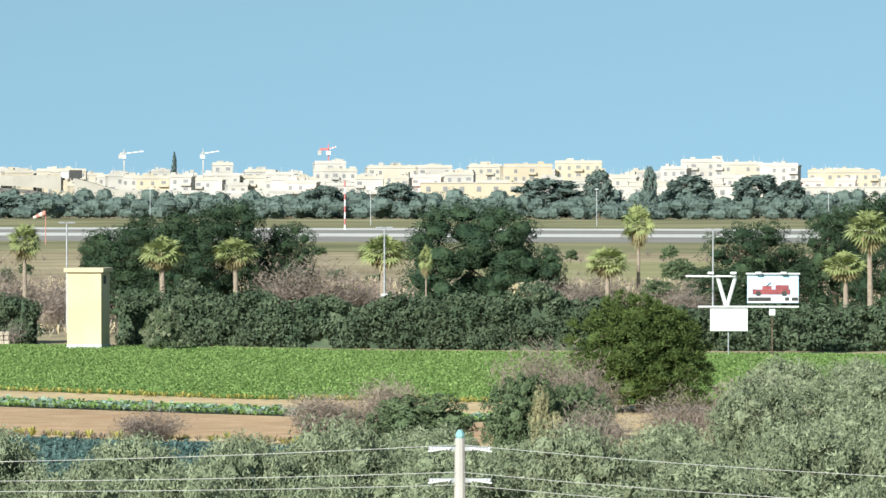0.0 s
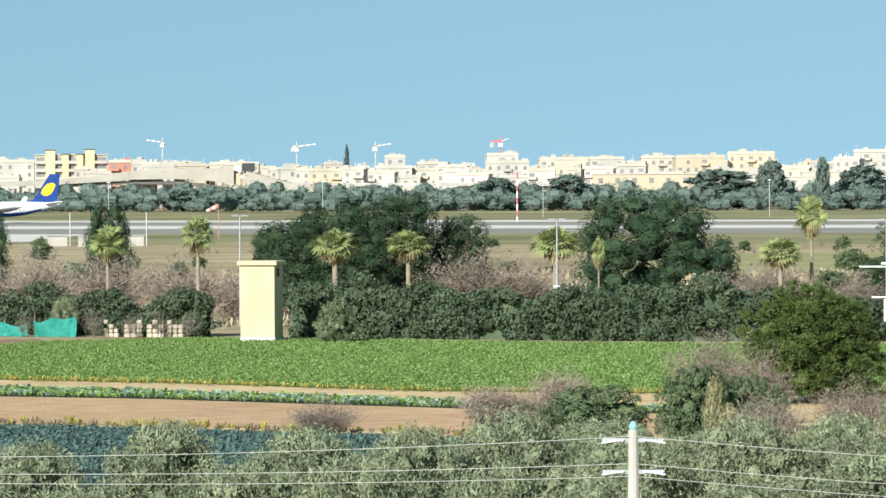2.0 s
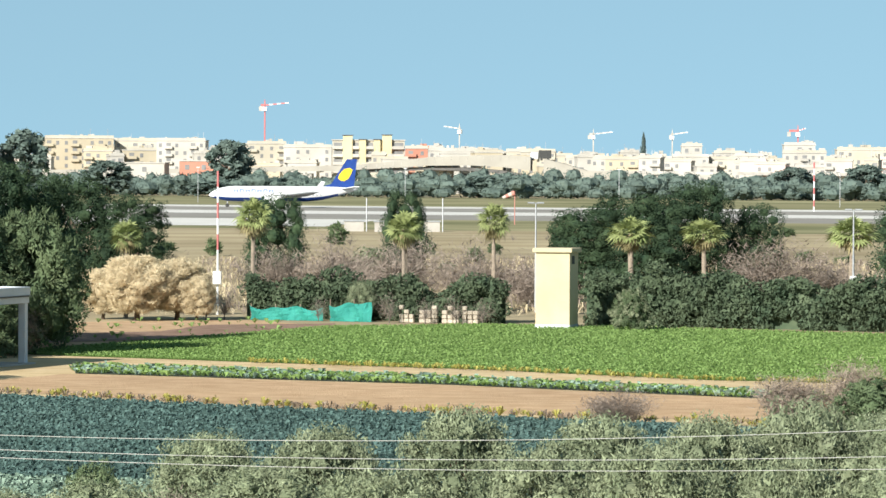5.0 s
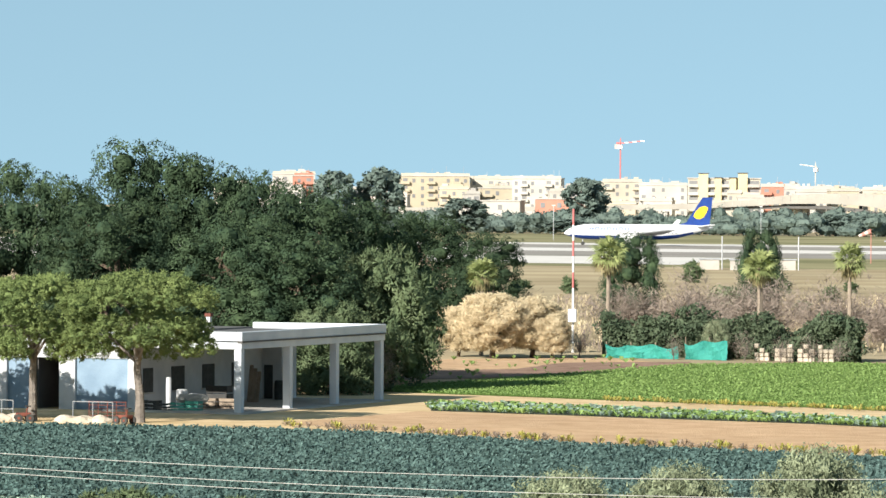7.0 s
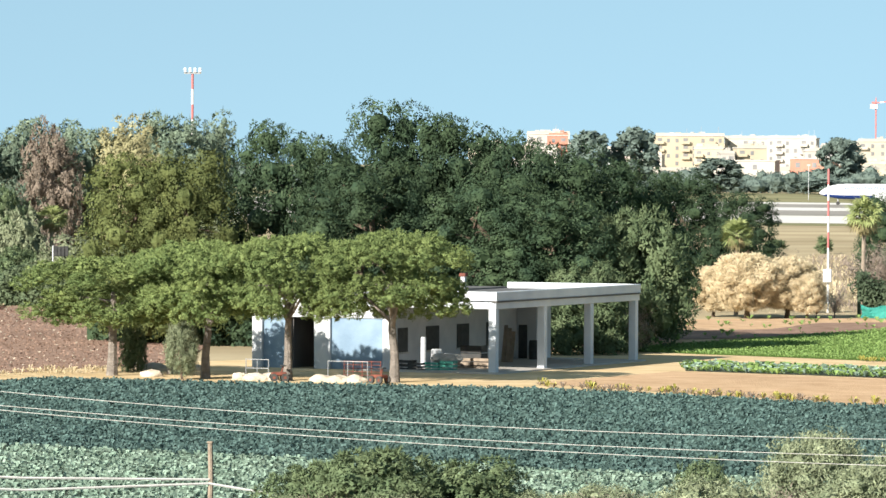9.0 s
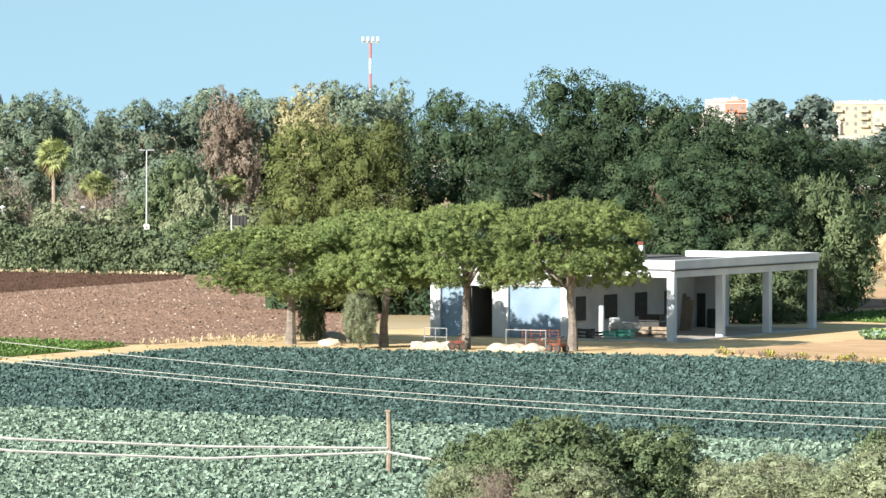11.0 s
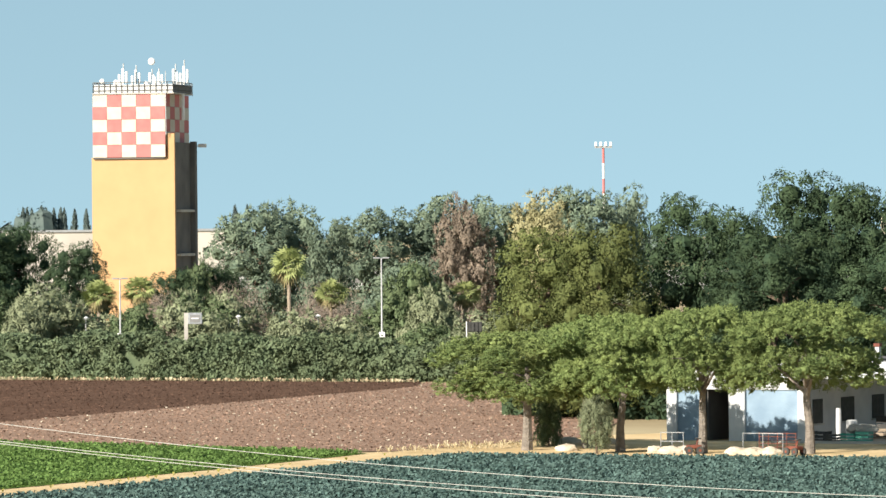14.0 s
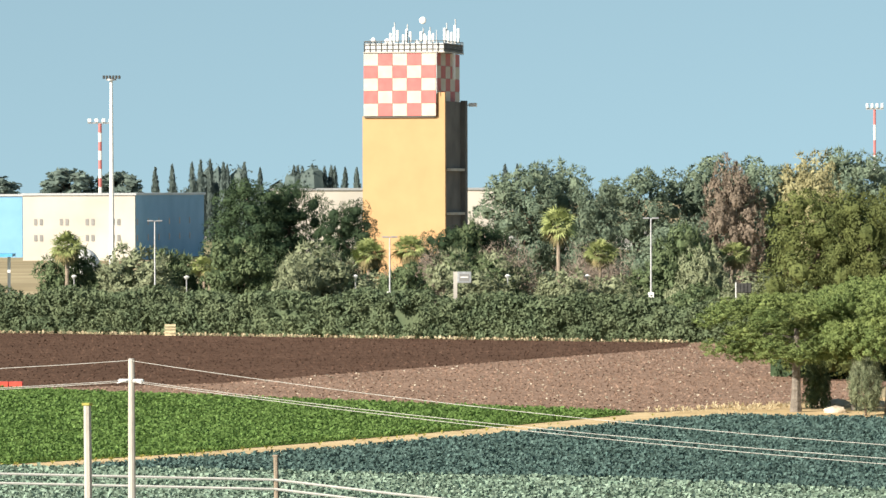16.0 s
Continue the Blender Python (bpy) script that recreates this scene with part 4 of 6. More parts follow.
    # inner walls in darkened grey, so the open bay reads as shaded
    part("inner_wall", boxed(-14.5, -14.3, 1.5, 7.0, 0, 4.4), M["grey_render"], o)
    part("inner_wall", boxed(-12.8, -12.6, 1.5, 7.0, 0, 4.4), M["grey_render"], o)
    c = part("chimney", boxed(-5.0, -4.72, 6.0, 6.28, 4.55, 5.75, bevel=0.02), M["plaster"], o)
    part("chimney_cap", boxed(-5.06, -4.66, 5.94, 6.34, 5.75, 5.95), M["rust"], c)
    return o


farmhouse()


# ---- chequered water tower ----
def water_tower():
    """Front face towards -y, 10.3 m wide."""
    o = root("water_tower", -243.6, 657.2, 0, 5.5, "tall ochre concrete tower with a red and white chequered head", "tower", scale=(1, 1, 1.016))
    w, d = 5.7, 5.2
    e = 4.55   # the head stops short of the corner
    part("shaft", boxed(-w - 0.4, w, 0, 0.6, -0.5, 23.0), M["ochre"], o, "flat ochre front wall")
    # shaded sides get the darkened grey, the sunlit front keeps its ochre
    part("shaft_core", boxed(-w + 0.35, w - 0.1, 0.6, 2 * d, -0.5, 25.0), M["grey_render"], o, "grey side wall darkened for shade")
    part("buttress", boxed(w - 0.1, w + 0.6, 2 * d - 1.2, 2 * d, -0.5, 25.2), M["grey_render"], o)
    part("corner_strip", boxed(e + 0.1, w, 0.0, 0.55, 23.0, 26.2), M["ochre"], o)
    for z in (9.5, 15.5):
        part("ledge", boxed(w - 0.1, w + 0.5, 1.2, 9.8, z, z + 0.35), M["concrete"], o)
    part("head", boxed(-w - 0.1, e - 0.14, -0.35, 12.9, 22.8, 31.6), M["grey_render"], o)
    cols, rows_, cw, ch = 5, 5, (w + e + 0.1) / 5, 8.6 / 5
    for r in range(rows_):
        for c in range(cols):
            m = M["check_red"] if (r + c) % 2 else M["check_white"]
            x0, z0 = -w - 0.1 + c * cw, 23.0 + r * ch
            part("panel", boxed(x0 + 0.02, x0 + cw - 0.02, -0.5 if r < 4 else -0.4, -0.35, z0 + 0.02, z0 + ch - (0.02 if r < 4 else 0.1)), m, o)
    sw = 13.2 / 5
    for r in range(rows_):
        for c in range(5):
            m = M["check_red"] if (r + c) % 2 == 0 else M["check_white"]
            y0, z0 = -0.3 + c * sw, 23.0 + r * ch
            part("panel", boxed(e - 0.13, e, y0 + 0.02, y0 + sw - 0.02, z0 + 0.02, z0 + ch - 0.02), m, o)
    # railing
    for (x0, y0), (x1, y1) in (((-w, -0.4), (w, -0.4)), ((w, -0.4), (w, 2 * d)), ((-w, -0.4), (-w, 2 * d))):
        bm = bmesh.new()
        for z in (32.1, 32.7, 33.2):
            tube(bm, [(x0, y0, z), (x1, y1, z)], 0.05, 5)
        for k in range(15):
            x, y = x0 + (x1 - x0) * k / 14, y0 + (y1 - y0) * k / 14
            tube(bm, [(x, y, 31.5), (x, y, 33.2)], 0.06, 5)
        part("railing", bm, M["grey_render"], o)
    part("screen", boxed(-w + 0.05, w - 0.05, -0.33, -0.27, 31.75, 32.9), M["steel"], o, "grey mesh screen behind the railing")
    part("screen", boxed(w - 0.12, w - 0.06, -0.2, 2 * d - 0.1, 31.75, 32.9), M["steel"], o)
    part("deck", boxed(-w - 0.1, w + 0.1, -0.5, 2 * d, 31.6, 31.75), M["concrete"], o)
    # aerials
    for x, y, n, h in ((-1.6, 0.6, 3, 3.4), (-0.4, 3.0, 3, 3.2), (2.4, 1.0, 2, 2.6), (2.6, 4.0, 3, 2.8), (4.6, 5.5, 2, 3.4), (5.2, 8.0, 3, 4.0)):
        part("aerial_pole", tube(bmesh.new(), [(x, y, 31.7), (x, y, 32.4 + h)], 0.09, 6), M["steel"], o)
        for k in range(n):
            xx = x + (k - (n - 1) / 2) * 0.5
            part("aerial_panel", boxed(xx - 0.17, xx + 0.17, y - 0.45, y - 0.28, 32.6 + 0.25 * ((k * 7 + n) % 3), 32.6 + h * (0.5 + 0.12 * ((k * 5 + n) % 3)), bevel=0.04), M["white_paint"], o)
            part("bracket", boxed(xx - 0.05, xx + 0.05, y - 0.28, y + 0.05, 33.4, 33.6), M["steel"], o)
    for x, z, r in ((-4.6, 33.4, 0.35), (-5.3, 31.6, 0.4), (2.5, 36.0, 0.5), (-2.6, 33.2, 0.4), (1.7, 33.0, 0.35), (2.9, 33.0, 0.35)):
        bm = bmesh.new()
        bmesh.ops.create_uvsphere(bm, u_segments=12, v_segments=8, radius=r)
        bmesh.ops.scale(bm, verts=bm.verts, vec=(1, 0.5, 1))
        bmesh.ops.translate(bm, verts=bm.verts, vec=(x, 0.3, z))
        part("dish", bm, M["white_paint"], o)
    for x, y in ((-4.9, 0.5), (-3.4, 1.2), (0.6, 2.0), (3.6, 0.8), (-2.4, 5.0), (1.4, 7.0)):
        part("cabinet", boxed(x - 0.35, x + 0.35, y - 0.3, y + 0.3, 31.75, 32.9, bevel=0.04), M["steel"], o)
    part("side_aerial", boxed(5.75, 6.1, 4.0, 4.5, 28.0, 31.6, bevel=0.05), M["white_paint"], o)
    part("mast", tube(bmesh.new(), [(4.7, -0.6, 26), (4.7, -0.6, 34.6)], 0.06, 6), M["steel"], o)
    part("floodlight_arm", tube(bmesh.new(), [(5.5, 11, 24.6), (7.4, 11, 24.6)], 0.08, 6), M["steel"], o)
    part("floodlight", boxed(6.4, 7.5, 10.6, 11.2, 24.4, 24.9, bevel=0.05), M["white_paint"], o)
    return o


water_tower()


# ---- town ----
WHITE_B = [(-167.7, 1993.0, 15.6, 13.4), (-115.0, 1986.7, 13.8, 28.9), (-86.5, 1978.1, 14.7, 14.1), (-88.2, 2028.1, 19.0, 8.2), (-66.1, 2048.9, 15.2, 11.4), (-42.1, 1979.6, 16.4, 17.0), (-44.9, 2019.5, 19.6, 12.4), (-3.1, 2000.0, 17.8, 13.4), (88.8, 1948.0, 17.2, 9.8), (102.2, 1997.4, 20.1, 16.7), (131.1, 1975.7, 18.5, 14.8), (-382.0, 1963.2, 21.4, 16.7), (-286.1, 1969.3, 20.1, 19.3), (-238.0, 1985.8, 17.8, 19.0), (-176.1, 1982.2, 16.7, 27.8), (-129.7, 1995.8, 14.2, 13.4)]
CREAM_B = [(-150.3, 1994.3, 16.5, 19.4), (-75.2, 1988.6, 13.8, 11.1), (-19.7, 2009.9, 17.8, 20.6), (16.9, 2019.9, 18.2, 13.1), (118.3, 1996.5, 19.0, 15.6), (-255.3, 1993.7, 19.1, 15.7), (-305.3, 1976.6, 20.0, 16.7), (-147.5, 1994.6, 16.3, 13.4), (-53.1, 1949.3, 13.3, 8.7), (7.0, 1950.0, 15.9, 7.0)]
YELLOW_B = [(33.4, 1989.6, 18.3, 19.4), (53.4, 1995.6, 19.6, 18.4), (153.7, 1943.9, 15.8, 27.2), (-325.4, 1963.2, 20.9, 27.1)]
RED_B = [(-359.2, 1865.7, 20.4, 7.2), (-190.4, 1940.7, 17.4, 8.7)]
def house_block(name, x, y, top, width, material, label, depth=14.0, seed=0):
    """A flat-roofed apartment house facing the camera, with storeys, windows, balconies and roof huts."""
    rng = random.Random(seed * 31 + int(abs(x)))
    o = root(name, x, y, 0, math.degrees(math.atan2(-x, y)) + rng.uniform(-8, 8), label, "apartment house", "houses of the town")
    h = top
    part("wall", boxed(-width / 2, width / 2, 0, depth, -0.5, h - 0.9), material, o)
    part("roof", boxed(-width / 2 - 0.25, width / 2 + 0.25, -0.25, depth + 0.2, h - 0.9, h - 0.5), M["b_white"], o)
    hx = rng.uniform(-0.3, 0.25) * width
    if rng.random() < 0.45:
        part("roof_hut", boxed(hx, hx + min(4.0, width * 0.3), 5, 10, h - 0.5, h + rng.uniform(0.6, 1.7)), material, o)
    for q in range(int(width / 5) + 1):
        ax, bw = rng.uniform(-0.48, 0.38) * width, rng.uniform(0.8, 2.6)
        part("roof_box", boxed(ax, ax + bw, 2 + q, 3.5 + q, h - 0.5, h + rng.uniform(0.1, 1.3)), (M["b_white"], material, M["concrete"])[q % 3], o)
    part("roof_rail", boxed(-width / 2, width / 2, -0.1, 0.0, h - 0.5, h + 0.3), M["b_cream"] if seed % 2 else material, o)
    for q in range(rng.randrange(1, 4)):
        ax = rng.uniform(-0.45, 0.45) * width
        part("aerial", boxed(ax - 0.06, ax + 0.06, 4, 4.12, h - 0.5, h + rng.uniform(1.5, 3.2)), M["steel"], o)
    part("water_tank", boxed(-hx - 0.7, -hx + 0.7, 5, 6.4, h - 0.5, h + 0.8, bevel=0.2), M["b_white"], o)
    n = max(2, int(width / 3.2))
    cell = width / n
    for s in range(int((h - 1.2) / 3.0)):
        z = h - 3.4 - s * 3.0
        if z < 4.5:
            break
        for k in range(n):
            cx = -width / 2 + cell * (k + 0.5)
            if rng.random() < 0.25:
                continue
            if (k + seed) % 3 == 1:
                part("balcony", boxed(cx - cell * 0.48, cx + cell * 0.48, -1.2, 0, z - 0.6, z + 0.45), material, o)
                part("window", boxed(cx - 0.9, cx + 0.9, -0.06, 0, z - 0.5, z + 1.7), M["window"], o)
            else:
                part("window", boxed(cx - 0.6, cx + 0.6, -0.06, 0, z, z + 1.5), M["window"], o)
    return o


for i, (x, y, h, w) in enumerate(WHITE_B):
    house_block("apartment_house", x, y, h, w, M["b_white"], "white flat-roofed apartment house in the distant town", seed=i)
for i, (x, y, h, w) in enumerate(CREAM_B):
    house_block("apartment_house", x, y, h, w, M["b_cream"], "cream flat-roofed apartment house in the distant town", seed=i + 20)
for i, (x, y, h, w) in enumerate(YELLOW_B):
    house_block("apartment_house", x, y, h, w, M["b_yellow"], "yellow apartment house with balconies in the distant town", seed=i + 40)
for i, (x, y, h, w) in enumerate(RED_B):
    house_block("apartment_house", x, y, h, w, M["b_red"], "red-fronted house in the distant town", seed=i + 60)


def yellow_block(x, y):
    """Five-storey apartment block: yellow stair towers between stacks of white balconies."""
    o = root("apartment_house", x, y, 0, math.degrees(math.atan2(-x, y)), "apartment block with yellow stair towers and white balconies", "apartment house", "houses of the town")
    part("wall", boxed(-14, 14, 0, 12, -0.5, 19.6), M["b_cream"], o)
    for x0, x1, h in ((-9.8, -6.2, 21.5), (-3.4, -1.0, 19.9), (2.2, 4.6, 19.9), (5.4, 9.0, 21.7)):
        part("stair_tower", boxed(x0, x1, -1.6, 4, -0.5, h), M["b_stair"], o, "bright yellow stair tower")
        part("tower_cap", boxed(x0 - 0.4, x1 + 0.4, -2.0, 4.3, h, h + 0.3), M["felt"], o)
    part("roof_edge", boxed(-14.4, 14.4, -0.5, 12.3, 19.6, 20.0), M["concrete"], o)
    for z in (7.2, 10.3, 13.4, 16.5):
        for x0, x1 in ((-13.8, -9.9), (-6.1, -3.5), (-0.9, 2.1), (9.1, 13.8)):
            part("balcony", boxed(x0, x1, -1.5, 0, z - 0.2, z + 0.95), M["b_white"], o)
            # no real recess: a flat grey panel stands in for the loggia's shade
            part("window", boxed(x0 + 0.3, x1 - 0.3, -0.08, 0, z + 0.95, z + 2.3), M["window"], o, "grey panel painting the loggia's shade")
    return o


M["b_stair"] = mat("bright yellow facade", (0.58, 0.49, 0.27), (0.64, 0.55, 0.33), 0.1, 0.9)
M["b_pink"] = mat("pale pink facade", (0.58, 0.44, 0.38), (0.66, 0.51, 0.45), 0.1, 0.9, obj=0.06)
yellow_block(-210.0, 1950.0)


# ---- olive grove and bushes in the foreground ----
OLIVE_LABEL = "silvery grey-green olive tree in the grove"
rng_o = random.Random(5)
for dist, x0, x1, h in ((157, -25, 16, 4.1), (174, -24, 18, 4.35), (192, 8.8, 20, 4.1), (203, -5, 6, 3.0), (212, 13.4, 23, 4.2), (236, 16.0, 26, 4.1), (260, 17.5, 29, 4.0)):
    x = x0
    while x < x1:
        left_end = max(0.0, min(1.0, (x + 27) / 8))
        plant("olive_tree", OLIVES[rng_o.randrange(3)], round(x, 2), dist + rng_o.uniform(-4, 4), 1.1 * h * rng_o.uniform(0.84, 1.08) * (0.75 + 0.25 * left_end), rng_o.uniform(4.4, 5.6), OLIVE_LABEL, "tree", "olive grove", seed=int(x * 10))
        x += rng_o.uniform(3.4, 4.6)
BUSHES = {
    "evergreen_bush": (ROUNDS, "dark evergreen bush at the edge of the grove", [(3.7, 235, 4.2, 3.4), (-1.0, 240, 3.0, 4.6), (-37.1, 160.8, 3.7, 4.6), (-34.2, 163, 3.2, 4.2), (-39.4, 163, 3.1, 4.0), (-26.5, 162.9, 3.3, 2.2), (6.2, 238, 3.6, 3.6), (-83.4, 297, 2.7, 1.5), (-21.8, 394.4, 3.1, 2.6)]),
    "leafless_bush": (TWIGS, "leafless pinkish-brown bush among the olives", [(6.9, 229, 3.6, 3.6), (-14.6, 254.6, 2.2, 3.6), (4.9, 262, 5.4, 4.8), (7.3, 258, 4.6, 3.6), (14.0, 229.6, 4.7, 4.2), (11.6, 249.7, 3.4, 4.2), (-23.5, 160, 3.0, 3.4), (16.5, 262, 4.0, 4.5), (-38.2, 159.2, 2.7, 2.6), (-34.6, 163.5, 2.6, 3.0), (-29.8, 163.5, 2.4, 3.5)]),
    "plume_bush": (PLUMES, "soft pinkish-brown leafless bush before the olives", [(-3.0, 250, 3.9, 4.2), (-6.0, 248, 3.1, 5.0), (-23.0, 161, 2.6, 2.6)]),
    "yellow_bush": (BROWNS[1:], "small bush with pale yellow leaves", [(4.5, 232.3, 3.9, 0.9), (5.2, 231.8, 2.7, 0.9)]),
    "olive_shoot": (OLIVES, "pale straggling olive shoots", [(-28.5, 157.4, 2.5, 5.0), (-77.7, 287.2, 3.5, 2.0), (-31.5, 172, 2.0, 3.5), (-35.8, 158.5, 2.5, 3.2), (-39.8, 160.5, 2.2, 3.0), (-32.0, 163, 2.3, 3.0), (-45.0, 412.5, 3.2, 2.4)]),
    "bare_shrub": (TWIGS_THIN, "sparse leafless shrub before the broken wall", [(-42.2, 408.2, 3.0, 2.8), (-39.2, 407.4, 2.4, 2.8), (-36.6, 406.4, 2.8, 2.6), (-34.4, 405.6, 2.5, 2.8), (-48.2, 410.2, 2.6, 2.2), (-56.2, 412, 3.4, 3.4), (-57.6, 411, 2.6, 2.6)]),
    "thicket": (TWIGS, "leafless brown thicket on the grassland", [(-12, 442, 7.0, 9.5), (-7, 446, 5.6, 8), (10.5, 436, 5.2, 7.0), (20, 436, 5.0, 7.5), (15, 470, 5.0, 8), (-38, 440, 6.8, 8.5), (-44, 446, 7.0, 9), (-50, 442, 7.2, 9.5), (-57, 450, 5.8, 8), (-34, 455, 5.2, 7), (-66, 440, 5.5, 6.5), (-48, 432, 5.8, 7.5), (-163, 452, 6.0, 7), (-172.9, 469.2, 7.9, 5.5), (-173.0, 474.4, 8.0, 6), (-165.8, 471.7, 8.3, 6), (-165.6, 477.1, 8.5, 6), (-170, 455, 6.2, 7.0), (-185, 470, 6.0, 7), (-150, 458, 6.5, 8), (-157, 478, 8.5, 7), (-142, 470, 7.0, 6), (-59.5, 336, 3.6, 3.0)]),
    "scrub_bush": (SCRUBS, "low grey-green scrub on the dry grass", [(-32, 520, 3.6, 5.2), (-28, 560, 2.8, 4.1), (22, 520, 2.8, 4.1), (-60, 560, 3.0, 4.3), (3, 520, 3, 4.3), (-17, 600, 2.6, 3.8), (30, 640, 3, 4.3), (-158, 445, 5.0, 7.2), (-160.7, 452.3, 7.0, 6.5), (-162.7, 451.6, 6.7, 6), (-163.5, 440.7, 6.3, 5), (-146, 449, 4.6, 6.7), (-136, 446, 4.4, 6.4), (-168, 446, 4.8, 7.0), (-178, 448, 5.2, 7.5), (-130, 444, 5.0, 7.2), (-125, 450, 6, 8), (-118, 448, 6.5, 9)]),
}
for kind_name, (kinds, label, rows) in BUSHES.items():
    plant_all(kind_name, kinds, rows, label, "bush", kind_name.replace("_", " ") + "es" if kind_name.endswith("bush") else "", 7.0, 1.1)
TUSSOCKS = [bush_kind(36, M["broad"], 8, 0.9, per=10, tufts=6, subs=8), twig_kind(37, M["twig"], 500)]
rng_u = random.Random(21)
for k in range(110):
    y = rng_u.uniform(455, 900)
    x = rng_u.uniform(-0.17, 0.1) * y
    plant("heath_bush", TUSSOCKS[k % 2], round(x, 1), round(y, 1), rng_u.uniform(1.0, 2.2), rng_u.uniform(1.8, 3.4), "low wind-bent bush on the dry grassland", "bush", "heath bushes", seed=k)
# undergrowth below the grove behind the farmhouse
hedge("undergrowth", [(-100, 345), (-86, 338), (-74, 345), (-66, 347), (-61, 349)], 4.2, 4.0, M["pine"], "dark undergrowth below the pine grove", 51, per=50, size=0.36, ragged=0.35)


# ---- reeds ----
for i, (x, y, h, w) in enumerate(((-63.0, 409, 5.6, 6.0), (-60.0, 411, 5.2, 5.2), (-66.3, 412, 4.4, 3.4), (-58.2, 410, 3.8, 3.2), (7.6, 445, 4.4, 4.2))):
    plant("reed_clump", REEDS[i % 2], x, y, h, w * 1.1, "tall arching dry straw-coloured reed clump", "reeds", "reed clumps", seed=i)


# ---- weeds along the field edges ----
def edge_band(line, w):
    return [(x, y + w) for x, y in line] + [(x, y - w) for x, y in reversed(line)]


crop("weed_verge", edge_band([(-56, 285.5), (-46, 278.5), (-36.5, 270.5), (-19, 261), (0, 250)], 0.9), 0.7, 0.6, 0, 0.40, 0.10, 16, M["weed"], "yellow-flowered weeds along the field edge", 71, keep=0.42)
crop("weed_verge", edge_band([(-56, 284.8), (-46, 278), (-36.5, 270), (-19, 260.5), (0, 249.5)], 1.0), 0.6, 0.5, 0, 0.36, 0.08, 14, M["brown_leaf"], "withered weeds along the field edge", 72, keep=0.4)
crop("weed_verge", edge_band([(-43, 327.2), (-28, 319), (-12, 306), (3, 301.5), (18, 295)], 1.3), 0.6, 0.5, 0, 0.3, 0.09, 12, M["weed"], "yellow-green weeds below the green field", 73, keep=0.55)
crop("weed_verge", edge_band([(-200, 429), (-165, 422.5), (-128, 415.5)], 0.8), 0.5, 0.5, 0, 0.3, 0.13, 6, M["reed"], "dry grass at the foot of the hedge", 74, keep=0.7)
crop("weed_verge", edge_band([(-104, 222), (-98, 237.5), (-92, 267), (-89, 285)], 2.4), 0.6, 0.5, 0, 0.18, 0.1, 6, M["weed"], "pale grass on the path between the fields", 75, keep=0.25)
crop("weed_verge", edge_band([(-91, 288), (-84, 296)], 3.0), 0.6, 0.5, 0, 0.4, 0.06, 12, M["reed"], "dry grass beside the track", 76, keep=0.4)
crop("field_stone", PLOUGH_L, 1.7, 1.5, 20, 0.11, 0.17, 3, M["stone"], "pale stones scattered on ploughed earth", 77, keep=0.35)
crop("soil_clod", PLOUGH_L, 1.0, 0.6, 70, 0.09, 0.2, 2, M["plough_light"], "clods of pale ploughed earth", 78)
crop("soil_clod", PLOUGH_D, 1.0, 0.9, 70, 0.09, 0.2, 2, M["plough_dark"], "clods of dark ploughed earth", 79)
crop("dry_tuft", [(-70, 420), (-20, 425), (45, 415), (60, 640), (-90, 640)], 2.0, 1.5, 0, 0.8, 0.09, 10, M["reed"], "tufts of dry grass on the open ground", 80, keep=0.35)
crop("dry_tuft", [(-70, 420), (-20, 425), (45, 415), (60, 640), (-90, 640)], 2.0, 1.6, 0, 0.8, 0.08, 10, M["twig"], "tufts of brown heath on the open ground", 81, keep=0.4)
crop("fallow_weed", [(-62, 341), (-74, 352), (-78, 372), (-66, 405), (-54, 412), (-46, 398.5), (-55, 367)], 1.2, 1.0, 0, 0.35, 0.3, 4, M["green_crop"], "sparse weeds on the bare earth", 82, keep=0.12)


# ---- power line ----
def power_pole(x, y, top, arms, label, r=0.13):
    o = root("power_pole", x, y, 0, 0, label, "power pole", "poles of the power line")
    part("post", tube(bmesh.new(), [(0, 0, -0.4), (0, 0, top)], [r * 1.4, r * 0.85], 10), M["concrete"], o)
    for z, w in arms:
        a = part("cross_arm", boxed(-w, w, -0.05, 0.05, z - 0.05, z + 0.05), M["steel"], o)
        for s in (-1, 1):
            bm = tube(bmesh.new(), [(s * w * 0.3, -0.1, z + 0.02), (s * w * 1.02, -0.14, z - 0.06)], 0.02, 6)
            for k in range(6):
                q = 0.35 + 0.11 * k
                tube(bm, [(s * w * q, -0.11, z), (s * w * (q + 0.04), -0.115, z - 0.01)], 0.036, 8)
            part("insulator", bm, M["white_paint"], a, "ribbed white insulator string")
    return o


